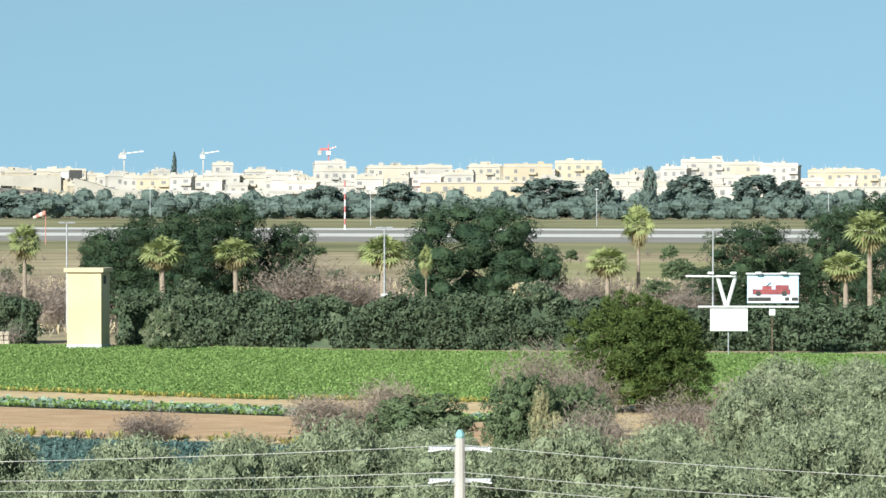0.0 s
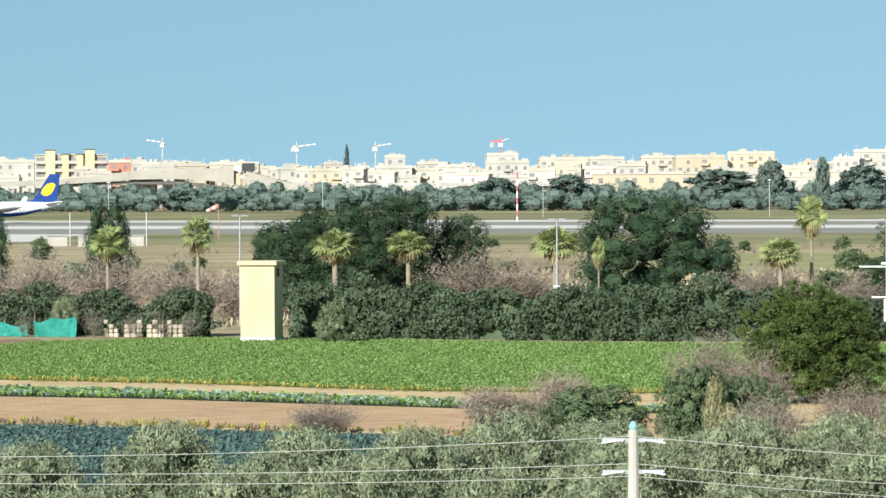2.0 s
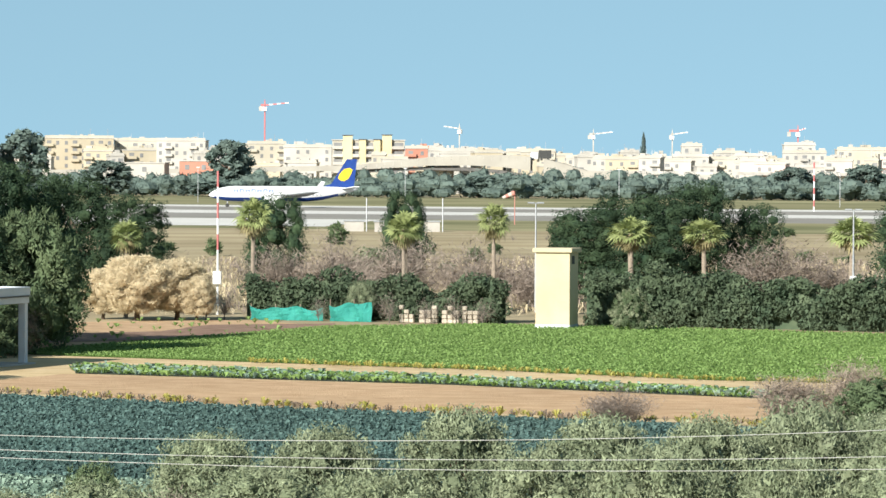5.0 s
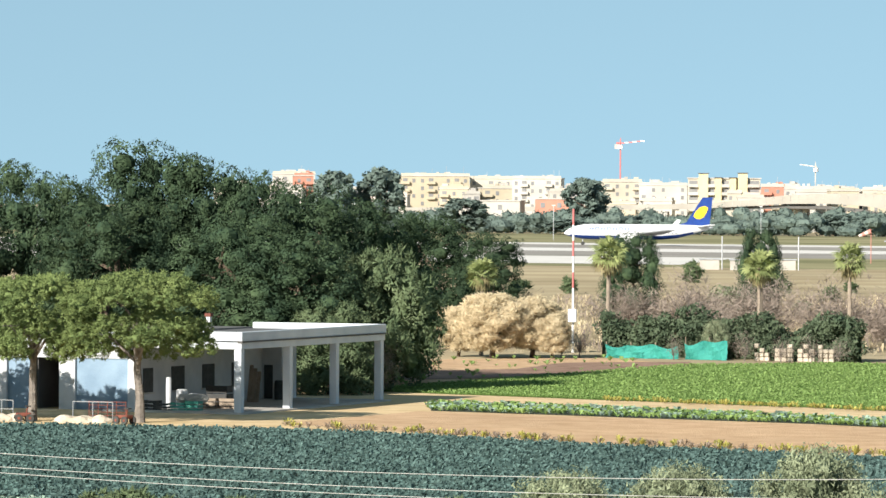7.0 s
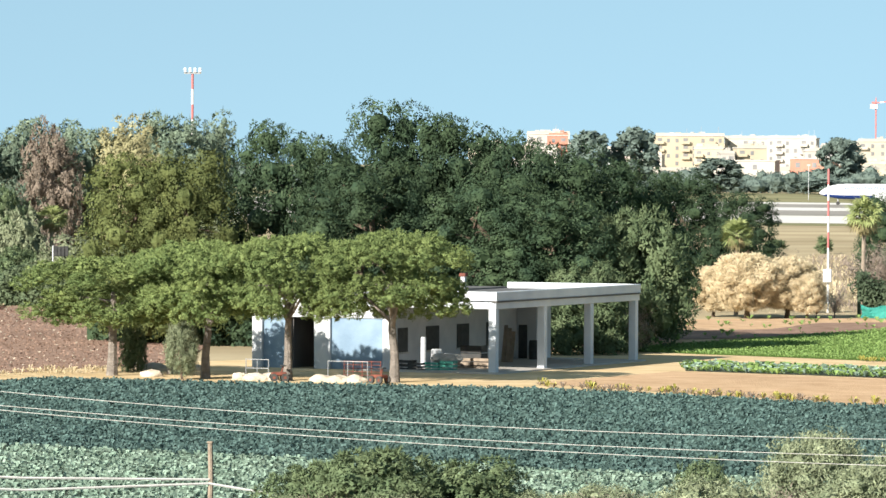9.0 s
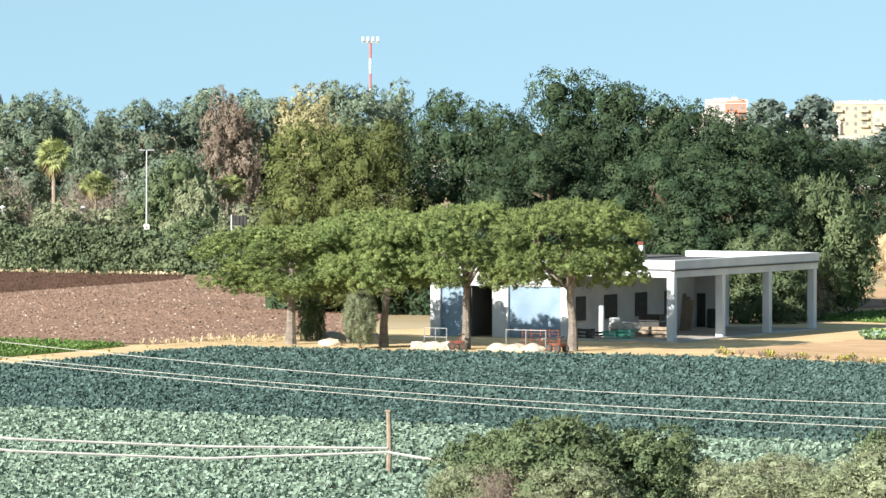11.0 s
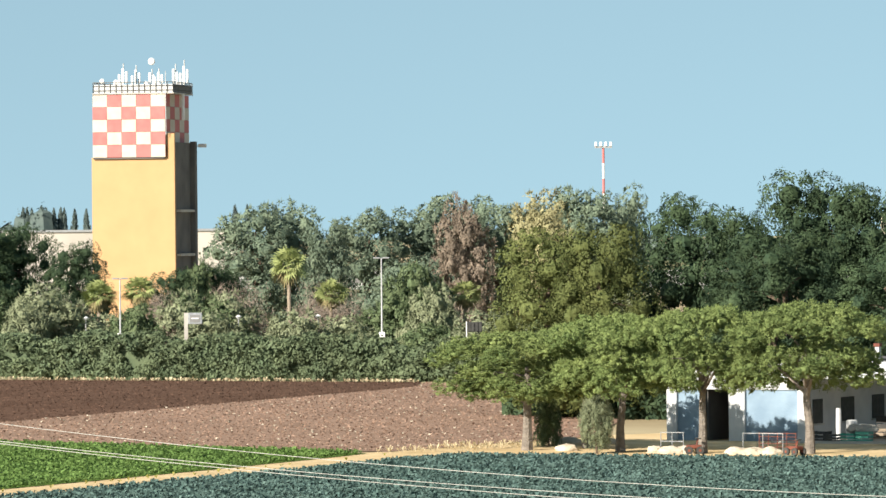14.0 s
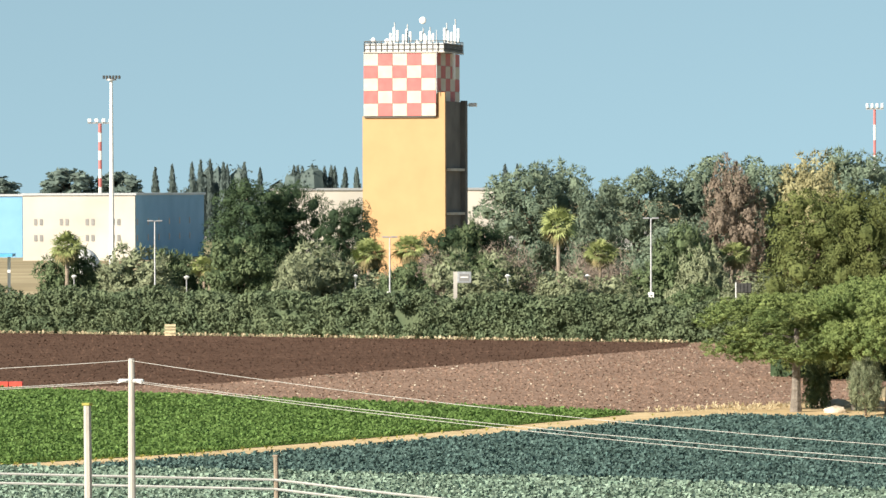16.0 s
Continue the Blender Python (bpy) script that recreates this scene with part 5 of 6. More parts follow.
power_pole(0.4, 120, 7.3, [(7.05, 0.74), (6.3, 0.74)], "pale concrete power pole with white insulators above the olives", 0.145)
cap = root("pole_cap", 0.4, 120, 7.3, 0, "turquoise glass insulator on the pole top", "insulator")
part("bell", tube(bmesh.new(), [(0, 0, 0), (0, 0, 0.05), (0, 0, 0.12), (0, 0, 0.2)], [0.09, 0.11, 0.1, 0.05], 10), M["glass_cap"], cap)
power_pole(-54.5, 125.7, 8.9, [(8.3, 0.35)], "slender pale concrete power pole in the leafy field", 0.1)
for k, (za, zb, sag) in enumerate(((8.85, 7.15, 1.25), (8.32, 6.5, 1.0), (8.28, 6.2, 1.0))):
    n = 40
    pts = [(-54.5 + 54.9 * i / n, 125.7 - 5.7 * i / n - 0.1, za + (zb - za) * i / n - 4 * sag * (i / n) * (1 - i / n)) for i in range(n + 1)]
    tagged(part("power_line", tube(bmesh.new(), pts, 0.008, 5), M["cable"]), "thin pale overhead wire between the poles", "wire", "overhead wires")
    pts = [(0.4 + 30 * i / 12, 119.9 + 1.5 * i / 12, zb - 4 * 0.5 * (i / 12) * (1 - i / 12) - 1.0 * i / 12) for i in range(13)]
    tagged(part("power_line", tube(bmesh.new(), pts, 0.008, 5), M["cable"]), "thin pale overhead wire between the poles", "wire", "overhead wires")
    pts = [(-54.5 - 22 * i / 12, 125.7 - 2.0 * i / 12, za - 4 * 0.35 * (i / 12) * (1 - i / 12) - 0.25 * i / 12) for i in range(13)]
    tagged(part("power_line", tube(bmesh.new(), pts, 0.008, 5), M["cable"]), "thin pale overhead wire between the poles", "wire", "overhead wires")
for x, y, top, m, r in ((-48.6, 183.7, 2.5, "wood", 0.11), (-70.6, 176.4, 3.4, "wood", 0.11), (-60.2, 135.6, 7.15, "concrete", 0.13)):
    o = root("fence_post", x, y, 0, 0, "weathered post carrying pale cables", "post", "field posts")
    part("post", tube(bmesh.new(), [(0, 0, -0.3), (0.03, 0, top * 0.5), (0, 0, top)], [r, r * 0.95, r * 0.9], 8), M[m], o)
    part("cap", boxed(-r, r, -r, r, top, top + 0.08, bevel=0.02), M["weed"] if m == "concrete" else M[m], o)
for za, zb, zc in ((2.55, 1.6, 1.15), (2.2, 1.15, 1.0)):
    bm = tube(bmesh.new(), [(-95, 168, za + 0.9), (-82, 171.5, za + 0.35), (-70.6, 176.3, za), (-66, 177, za - 0.5), (-61.5, 178, zb), (-55, 181, zb - 0.35), (-48.6, 183.6, zc)], 0.05, 6)
    tagged(part("irrigation_hose", bm, M["cable"]), "pale hose slung between the field posts", "hose", "slung hoses")
tagged(part("irrigation_hose", tube(bmesh.new(), [(-48.6, 183.6, 1.0), (-44, 184, 0.3), (-37, 184.3, 0.08), (-30, 185.6, 0.1), (-20, 187, 0.1)], 0.05, 6), M["cable"]), "pale hose lying along the cabbages", "hose", "slung hoses")


# ---- lamps and masts ----
def street_lamp(x, y, top, cabinet=True, label="slender grey street lamp behind the hedge"):
    o = root("street_lamp", x, y, 0, math.degrees(math.atan2(-x, y)), label, "street lamp", "street lamps")
    part("pole", tube(bmesh.new(), [(0, 0, -0.2), (0, 0, top)], [0.11, 0.06], 8), M["steel"], o)
    if cabinet:
        part("cabinet", boxed(-0.28, 0.28, -0.3, 0.1, 2.6, 3.9, bevel=0.04), M["white_paint"], o, "white box on the pole")
    part("arm", tube(bmesh.new(), [(-0.4, 0, top), (0.4, 0, top)], 0.05, 6), M["steel"], o)
    for s in (-1, 1):
        part("lantern", boxed(s * 0.42 - 0.3, s * 0.42 + 0.3, -0.15, 0.15, top - 0.04, top + 0.1, bevel=0.03), M["steel"], o)
    return o


for x, y, h in ((-32.6, 438.8, 9.5), (22.9, 429.4, 9.0), (-4.8, 415, 9.3), (-187.5, 438.1, 10.4), (-163.6, 437.2, 8.9), (-138.8, 438.6, 10.6)):
    street_lamp(x, y, h, x < -100 or x == -4.8)
for x, y, h in ((-169.2, 443, 5.0), (-155.5, 447, 5.0), (-198, 443, 4.9), (-148, 448, 5.0), (-185.5, 441, 4.9)):
    o = root("garden_lamp", x, y, 0, 0, "short park lamp with a dark cap", "lamp", "park lamps")
    part("pole", tube(bmesh.new(), [(0, 0, -0.1), (0, 0, h)], 0.06, 6), M["steel"], o)
    part("lantern", tube(bmesh.new(), [(0, 0, h), (0, 0, h + 0.2), (0, 0, h + 0.35)], [0.12, 0.3, 0.08], 8), M["white_paint"], o)


def banded_mast(x, y, z0, top, r, bands, label, head=True, from_z=0.5):
    o = root("banded_mast", x, y, 0, math.degrees(math.atan2(-x, y)), label, "mast", "airfield masts")
    part("lower_pole", tube(bmesh.new(), [(0, 0, -0.3), (0, 0, top * from_z)], [r * 1.2, r], 8), M["white_paint"], o)
    step = top * (1 - from_z) / bands
    for k in range(bands):
        a = top * from_z + step * k
        part("band", tube(bmesh.new(), [(0, 0, a), (0, 0, a + step)], r, 8), M["check_red"] if k % 2 == 0 else M["white_paint"], o)
    if head:
        part("head_frame", boxed(-r * 7, r * 7, -0.3, 0.3, top, top + 0.3), M["steel"], o)
        for k in range(4):
            xx = -r * 6 + r * 4 * k
            part("floodlight", boxed(xx - r, xx + r, -0.6, -0.2, top + 0.3, top + 1.1, bevel=0.05), M["white_paint"], o)
    return o


banded_mast(-58.7, 426, 0, 12.2, 0.09, 5, "thin red and white banded pole with a white box", False, 0.45)
o = root("equipment_box", -58.7, 425.7, 2.6, 0, "white equipment box fixed to the banded pole", "box")
part("case", boxed(-0.35, 0.35, -0.25, 0.15, 0, 1.1, bevel=0.04), M["white_paint"], o)
part("bracket", boxed(-0.05, 0.05, 0.1, 0.4, 0.4, 0.6), M["steel"], o)
banded_mast(-443.6, 1006.6, 0, 27.5, 0.38, 7, "red and white banded airfield floodlight mast")
banded_mast(-233.5, 869.2, 0, 27.0, 0.22, 9, "red and white banded airfield floodlight mast", True, 0.1)
banded_mast(-25, 1290, 0, 12.5, 0.20, 7, "red and white banded airfield mast", False, 0.1)
o = root("floodlight_mast", -361.1, 824.4, 0, 22, "tall plain grey floodlight mast by the hangar", "mast", "airfield masts")
part("pole", tube(bmesh.new(), [(0, 0, -0.3), (0, 0, 33)], [0.5, 0.25], 10), M["white_paint"], o)
part("ring", tube(bmesh.new(), [(0, 0, 32.6), (0, 0, 32.9)], 0.9, 12), M["steel"], o)
for k in range(6):
    part("floodlight", boxed(-1.5 + 0.55 * k, -1.1 + 0.55 * k, -0.6, 0.3, 32.9, 33.5, bevel=0.05), M["dark"], o)


# ---- billboard ----
def billboard():
    o = root("billboard", 22.55, 380.0, 0.81, -3.4, "roadside billboard with a blue-skied poster on a white V frame", "billboard", scale=(0.94, 0.94, 0.94))
    part("post", tube(bmesh.new(), [(-1.2, 0.15, -1.1), (-1.2, 0.15, 3.2)], 0.06, 8), M["steel"], o)
    part("post", tube(bmesh.new(), [(2.3, 0.15, -1.1), (2.3, 0.15, 2.5)], 0.06, 8), M["bark"], o)
    part("bracket", boxed(2.05, 2.55, 0.0, 0.3, 2.4, 3.1, bevel=0.04), M["white_paint"], o)
    part("strut", tube(bmesh.new(), [(-1.35, 0.1, 3.0), (-2.1, 0.1, 5.6)], 0.16, 6), M["white_paint"], o)
    part("strut", tube(bmesh.new(), [(-1.35, 0.1, 3.0), (-0.6, 0.1, 5.6)], 0.16, 6), M["white_paint"], o)
    part("back_panel", boxed(-2.65, 0.35, -0.1, 0.1, 1.15, 3.15, bevel=0.03), M["white_paint"], o, "blank white panel")
    for x0, x1, z in ((-4.6, -0.6, 5.55), (0.2, 4.5, 5.75), (-3.6, 4.4, 3.12)):
        part("catwalk", boxed(x0, x1, -0.3, -0.1, z - 0.06, z + 0.06), M["white_paint"], o)
    p = part("poster", boxed(0.3, 4.4, -0.08, 0.08, 3.4, 5.62, bevel=0.02), M["poster"], o, "pale blue poster")
    # the pictured red car, as plain shapes
    part("poster_ground", boxed(0.34, 4.36, -0.10, -0.085, 3.44, 3.95), M["white_paint"], p)
    part("poster_shape", boxed(0.72, 3.74, -0.115, -0.1, 4.08, 4.5, bevel=0.007), M["maroon"], p, "dark red painted shape")
    part("poster_shape", boxed(1.5, 2.25, -0.115, -0.1, 4.5, 4.78, bevel=0.007), M["maroon"], p, "dark red painted shape")
    part("poster_shape", boxed(2.55, 3.62, -0.115, -0.1, 4.5, 4.84, bevel=0.007), M["maroon"], p, "dark red painted shape")
    part("poster_shape", tube(bmesh.new(), [(1.85, -0.11, 4.76), (2.2, -0.11, 5.05)], 0.04, 5), M["dark"], p, "dark slanting painted line")
    part("poster_shape", boxed(0.36, 2.2, -0.115, -0.1, 3.55, 3.86), M["dark"], p, "dark painted band")
    part("poster_shape", boxed(3.3, 3.65, -0.115, -0.1, 3.58, 3.86), M["dark"], p, "dark painted block")
    part("poster_shape", boxed(3.85, 4.34, -0.115, -0.1, 3.58, 3.86), M["dark"], p, "dark painted block")
    for x in (1.2, 3.25):
        part("poster_disc", tube(bmesh.new(), [(x, -0.13, 4.15), (x, -0.115, 4.15)], 0.22, 12), M["dark"], p)
    for x in (-2.6, -0.8, 1.2, 3.2):
        part("lamp", boxed(x - 0.25, x + 0.25, -0.6, -0.25, 5.7, 5.9, bevel=0.04), M["white_paint"], o, "white floodlight")
    return o


M["poster"] = mat("sky blue poster print", (0.42, 0.62, 0.78), (0.52, 0.70, 0.84), 0.8, 0.6)
billboard()


# ---- netting and broken wall behind the green field ----
def netting(x0, y0, x1, y1, h, seed):
    rng = random.Random(seed)
    o = root("netting_fence", x0, y0, 0, math.degrees(math.atan2(y1 - y0, x1 - x0)), "sagging turquoise windbreak netting on posts", "fence", "netting fences")
    ln = math.hypot(x1 - x0, y1 - y0)
    n = int(ln / 0.35)
    bm = bmesh.new()
    cols = []
    for i in range(n + 1):
        x = ln * i / n
        t = h * (0.82 + 0.18 * math.cos(x * 2.1 + seed) * math.cos(x * 0.6))
        cols.append([bm.verts.new((x, 0.12 * math.sin(x * 3 + k) + rng.uniform(-0.04, 0.04), t * k / 4 + 0.02)) for k in range(5)])
    for a, b in zip(cols, cols[1:]):
        for k in range(4):
            bm.faces.new((a[k], b[k], b[k + 1], a[k + 1]))
    bmesh.ops.solidify(bm, geom=bm.faces[:], thickness=0.02)
    part("net", bm, M["tarp"], o)
    for k in range(int(ln / 2.2) + 1):
        part("post", tube(bmesh.new(), [(k * 2.2, 0.15, -0.2), (k * 2.2, 0.15, h + 0.1)], 0.04, 6), M["wood"], o)
    return o


netting(-54.2, 413.2, -48.0, 411.4, 1.25, 1)
netting(-47.4, 411.0, -43.8, 409.6, 1.75, 2)
for k, (x, y, w) in enumerate(((-41.5, 409.5, 1.3), (-39.8, 409, 1.6), (-37.9, 408.3, 1.5), (-36.2, 407.8, 1.4))):
    o = root("broken_wall", x, y, 0, -15, "crumbling pale stone wall segment", "wall", "broken wall")
    for r in range(4):
        for c in range(3):
            if r == 3 and (c + k) % 3 != 0 or r == 2 and (c * 2 + k) % 4 == 0:
                continue
            part("stone", boxed(c * w / 3 + 0.02, (c + 1) * w / 3 - 0.02 - 0.05 * (r % 2), -0.2, 0.2, r * 0.36 + 0.01, (r + 1) * 0.36 - 0.02, bevel=0.05), M["stone"], o)


# ---- yard before the farmhouse ----
def gate_fence(x, y, turn, material, w=2.6, posts=3, rails=(1.22,)):
    o = root("yard_railing", x, y, 0, turn, "low metal yard railing beside the pale stones", "railing", "yard railings")
    for k in range(posts):
        part("post", tube(bmesh.new(), [(w * k / (posts - 1), 0, -0.1), (w * k / (posts - 1), 0, 1.25)], 0.026, 6), M[material], o)
    for z in rails:
        part("rail", tube(bmesh.new(), [(0, 0, z), (w, 0, z)], 0.022, 6), M[material], o)
    return o


gate_fence(-69.0, 287.6, -14, "steel")
gate_fence(-68.2, 288.3, -14, "rust", 2.4, 5, (0.4, 0.6, 0.8, 1.0, 1.2))
gate_fence(-74.2, 288.6, -14, "steel", 1.5, 3, (0.7, 1.22))


def cultivator(x, y, turn):
    o = root("cultivator", x, y, 0, turn, "small rusty red farm cultivator", "farm machine", "farm machines", scale=(0.72, 0.72, 0.72))
    part("frame", boxed(-0.6, 0.6, -0.4, 0.4, 0.45, 0.75, bevel=0.06), M["rust"], o)
    part("seat_post", tube(bmesh.new(), [(0.2, 0, 0.7), (0.35, 0, 1.25)], 0.06, 6), M["rust"], o)
    part("seat", boxed(0.1, 0.6, -0.22, 0.22, 1.22, 1.32, bevel=0.03), M["dark"], o)
    for sx in (-0.45, 0.45):
        for sy in (-0.48, 0.48):
            w = part("wheel", tube(bmesh.new(), [(sx, sy - 0.08, 0.32), (sx, sy + 0.08, 0.32)], 0.32, 14), M["dark"], o)
            part("hub", tube(bmesh.new(), [(sx, sy - 0.1, 0.32), (sx, sy + 0.1, 0.32)], 0.12, 8), M["rust"], w)
    return o


cultivator(-71.9, 287.4, 20)
cultivator(-65.6, 286.2, -30)
rng_s = random.Random(9)
for x, y, w in ((-73.4, 287.6, 1.3), (-72.6, 287.9, 1.1), (-74.4, 288.2, 0.9), (-69.2, 287.0, 1.3), (-68.2, 286.8, 1.4), (-67.2, 286.9, 1.1), (-80.5, 290.6, 1.2), (-82.4, 298.5, 1.4), (-80.5, 299.5, 1.1), (-84, 300, 0.9)):
    bm = bmesh.new()
    bmesh.ops.create_icosphere(bm, subdivisions=3, radius=1)
    off = Vector((x, y, 0))
    for v in bm.verts:
        q = 1 + 0.28 * noise.noise(v.co * 1.4 + off) + 0.1 * noise.noise(v.co * 4 + off)
        v.co = Vector((v.co.x * w * 0.62, v.co.y * 0.5, max(-0.2, v.co.z) * 0.42)) * q
    bmesh.ops.translate(bm, verts=bm.verts, vec=(x, y, 0.05))
    tagged(part("limestone_block", bm, M["stone"]), "pale weathered limestone block in the yard", "stone", "yard stones")


def crate(x, y, w, d, h, m, label, turn=-12):
    o = root("crate", x, y, 0.02, turn, label, "crate", "crates by the porch")
    for z in range(3):
        z0 = h * z / 3
        part("slat", boxed(-w / 2, w / 2, -d / 2, -d / 2 + 0.04, z0 + 0.03, z0 + h / 3 - 0.03), M[m], o)
        part("slat", boxed(-w / 2, -w / 2 + 0.04, -d / 2, d / 2, z0 + 0.03, z0 + h / 3 - 0.03), M[m], o)
        part("slat", boxed(w / 2 - 0.04, w / 2, -d / 2, d / 2, z0 + 0.03, z0 + h / 3 - 0.03), M[m], o)
    part("bottom", boxed(-w / 2, w / 2, -d / 2, d / 2, 0, 0.06), M[m], o)
    return o


def yard(lx, ly):
    """From along the front and away from it to the plan."""
    return -61.8 + 0.9755 * lx + 0.2198 * ly, 300.6 - 0.2198 * lx + 0.9755 * ly


for lx, ly, w, d, h, m, label in ((-4.3, 5.0, 1.4, 1.0, 0.75, "wood", "weathered brown slatted crate"), (-2.9, 5.2, 1.2, 1.0, 0.75, "wood", "weathered brown slatted crate"), (-4.0, 5.9, 1.4, 1.0, 1.5, "dark", "stack of black plastic crates"), (-4.6, 1.3, 0.9, 0.7, 0.6, "green_plastic", "green plastic field crate"), (-3.7, 1.5, 0.9, 0.7, 0.7, "green_plastic", "green plastic field crate"), (-6.4, 1.2, 1.0, 0.8, 0.7, "dark", "black plastic field crate"), (-5.6, 1.0, 0.9, 0.8, 0.55, "dark", "black plastic field crate")):
    crate(*yard(lx, ly), w, d, h, m, label)
for lx, ly, r, h, m, label in ((-6.1, 3.0, 0.17, 1.9, "plaster", "white upright pipe by the porch"), (-4.9, 2.4, 0.36, 1.2, "plaster", "white plastic drum by the porch"), (-4.2, 2.6, 0.32, 0.95, "plaster", "white plastic drum by the porch"), (-5.7, 19.0, 0.35, 1.2, "dark", "dark barrel under the porch")):
    o = root("drum", *yard(lx, ly), 0.1, 0, label, "drum", "drums by the porch")
    part("barrel", tube(bmesh.new(), [(0, 0, 0), (0, 0, h * 0.5), (0, 0, h)], [r, r * 1.06, r], 14), M[m], o)
    part("lid", tube(bmesh.new(), [(0, 0, h), (0, 0, h + 0.05)], r * 0.9, 14), M[m], o)
for lx, ly, w in ((-4.5, 2.0, 0.6), (-3.6, 2.2, 0.5), (-3.9, 1.9, 0.55)):
    bm = bmesh.new()
    bmesh.ops.create_icosphere(bm, subdivisions=3, radius=1)
    for v in bm.verts:
        v.co = Vector((v.co.x * w, v.co.y * 0.4, v.co.z * 0.3)) * (1 + 0.25 * noise.noise(v.co * 2 + Vector((lx, ly, 0))))
    bmesh.ops.translate(bm, verts=bm.verts, vec=(*yard(lx, ly), 0.8))
    tagged(part("plastic_sack", bm, M["concrete"]), "crumpled white sack on the green crates", "sack", "sacks by the porch")
o = root("timber_planks", *yard(-5.6, 14.0), 0.12, -12, "brown boards leaning under the porch roof", "boards")
for k in range(3):
    bm = boxed(-0.2 + 0.28 * k, 0.05 + 0.28 * k, 0, 0.06, 0, 2.4 - 0.2 * k)
    bmesh.ops.rotate(bm, verts=bm.verts, cent=(0, 0, 0), matrix=Matrix.Rotation(radians(-12), 3, "X"))
    part("board", bm, M["wood"], o)
o = root("red_crate_stack", -143.6, 309.4, 0, 20, "red plastic crates stacked at the field edge", "crate")
for k in range(3):
    part("crate", boxed(-1.4 + 0.95 * k, -0.5 + 0.95 * k, -0.4, 0.4, 0, 0.55, bevel=0.03), M["red_paint"], o)
o = root("pallet", -180.5, 425.2, 0, 20, "orange-brown timber pallet leaning at the hedge", "pallet")
for k in range(4):
    part("slat", boxed(-0.5, 0.5, -0.1 + 0.05 * k, -0.02 + 0.05 * k, 0.05 + 0.28 * k, 0.25 + 0.28 * k), M["reed"], o)
o = root("slatted_sign", -130.3, 437.0, 0, 17, "dark slatted sign panel on a post behind the hedge", "sign")
part("post", tube(bmesh.new(), [(0.0, 0, -0.1), (0.0, 0, 4.85)], 0.06, 6), M["white_paint"], o)
part("panel", boxed(0.05, 1.4, 0.0, 0.08, 3.9, 4.8), M["dark"], o)
for k in range(4):
    part("slat", boxed(0.1 + 0.33 * k, 0.36 + 0.33 * k, -0.08, 0, 3.95, 4.75), M["dark"], o)
o = root("info_sign", -155.6, 434.5, 0, 18, "white signpost with a grey box sign", "sign")
part("post", boxed(-0.75, -0.4, -0.15, 0.15, -0.1, 5.8), M["concrete"], o)
s = part("sign_box", boxed(-0.4, 0.9, -0.25, 0.25, 4.75, 5.8, bevel=0.05), M["steel"], o)
part("sign_face", boxed(-0.2, 0.7, -0.28, -0.25, 4.95, 5.6), M["window"], s)
part("sign_bar", boxed(-0.1, 0.6, -0.3, -0.28, 5.25, 5.35), M["white_paint"], s)


# ---- hangars and airport edge ----
def hangar(x, y, turn, w, d, h, front, side, label, windows=True):
    o = root("hangar", x, y, 0, turn, label, "hangar", "airport hangars")
    part("front_wall", boxed(0, w, 0, 0.4, -0.5, h), front, o)
    part("side_wall", boxed(w - 0.4, w, 0.4, d, -0.5, h), side, o)
    part("end_wall", boxed(0, 0.4, 0.4, d, -0.5, h), side, o)
    part("back_wall", boxed(0.4, w - 0.4, d - 0.4, d, -0.5, h), front, o)
    part("roof", boxed(-0.3, w + 0.3, -0.3, d + 0.3, h, h + 0.4), M["steel"], o)
    if windows:
        for z in (3.6, 6.6):
            for k in range(4):
                for j in range(2):
                    xx = w * (0.1 + 0.23 * k) + j * 1.1
                    part("window", boxed(xx, xx + 0.6, -0.08, 0, z, z + 1.2), M["window"], o)
            for k in range(6):
                yy = 1.5 + d * 0.15 * k
                part("window", boxed(w, w + 0.08, yy, yy + 0.7, z, z + 1.2), M["window"], o)
    return o


hangar(-397.5, 866.0, 11, 21.5, 64, 12.2, M["b_white"], M["hangar_blue"], "large airport hangar with a cream front and blue side")
hangar(-441, 900.0, 11, 26, 30, 12.0, M["hangar_blue"], M["hangar_blue"], "blue clad airport hangar", False)
hangar(-336, 838.0, 21, 42, 40, 13.0, M["b_white"], M["b_white"], "long white shed behind the tower", False)
rng_c = random.Random(12)
for k in range(14):
    x, y = -352 - 4.2 * (k % 7) + rng_c.uniform(-1, 1), 742 + 9 * (k // 7) - 2.5 * (k % 7)
    m = M[("white_paint", "steel", "dark", "sky_blue", "white_paint")[k % 5]]
    o = root("parked_car", x, y, 0, rng_c.uniform(60, 80), "parked car at the airport edge", "car", "parked cars")
    part("body", boxed(-2.1, 2.1, -0.85, 0.85, 0.3, 0.9, bevel=0.15), m, o)
    part("cabin", boxed(-1.1, 1.4, -0.75, 0.75, 0.9, 1.5, bevel=0.22), M["window"], o)
    for sx in (-1.3, 1.3):
        for sy in (-0.8, 0.8):
            part("wheel", tube(bmesh.new(), [(sx, sy - 0.1, 0.32), (sx, sy + 0.1, 0.32)], 0.32, 10), M["dark"], o)
o = root("dome_tent", -325.5, 731, 0, 0, "white domed shelter by the hangar", "shelter")
bm = bmesh.new()
bmesh.ops.create_uvsphere(bm, u_segments=20, v_segments=12, radius=3.4)
bmesh.ops.scale(bm, verts=bm.verts, vec=(1.0, 1.0, 1.25))
part("skin", bm, M["white_paint"], o)
o = root("bus_canopy", -214, 470, 0, 20, "white and blue canopy at the airport edge", "canopy")
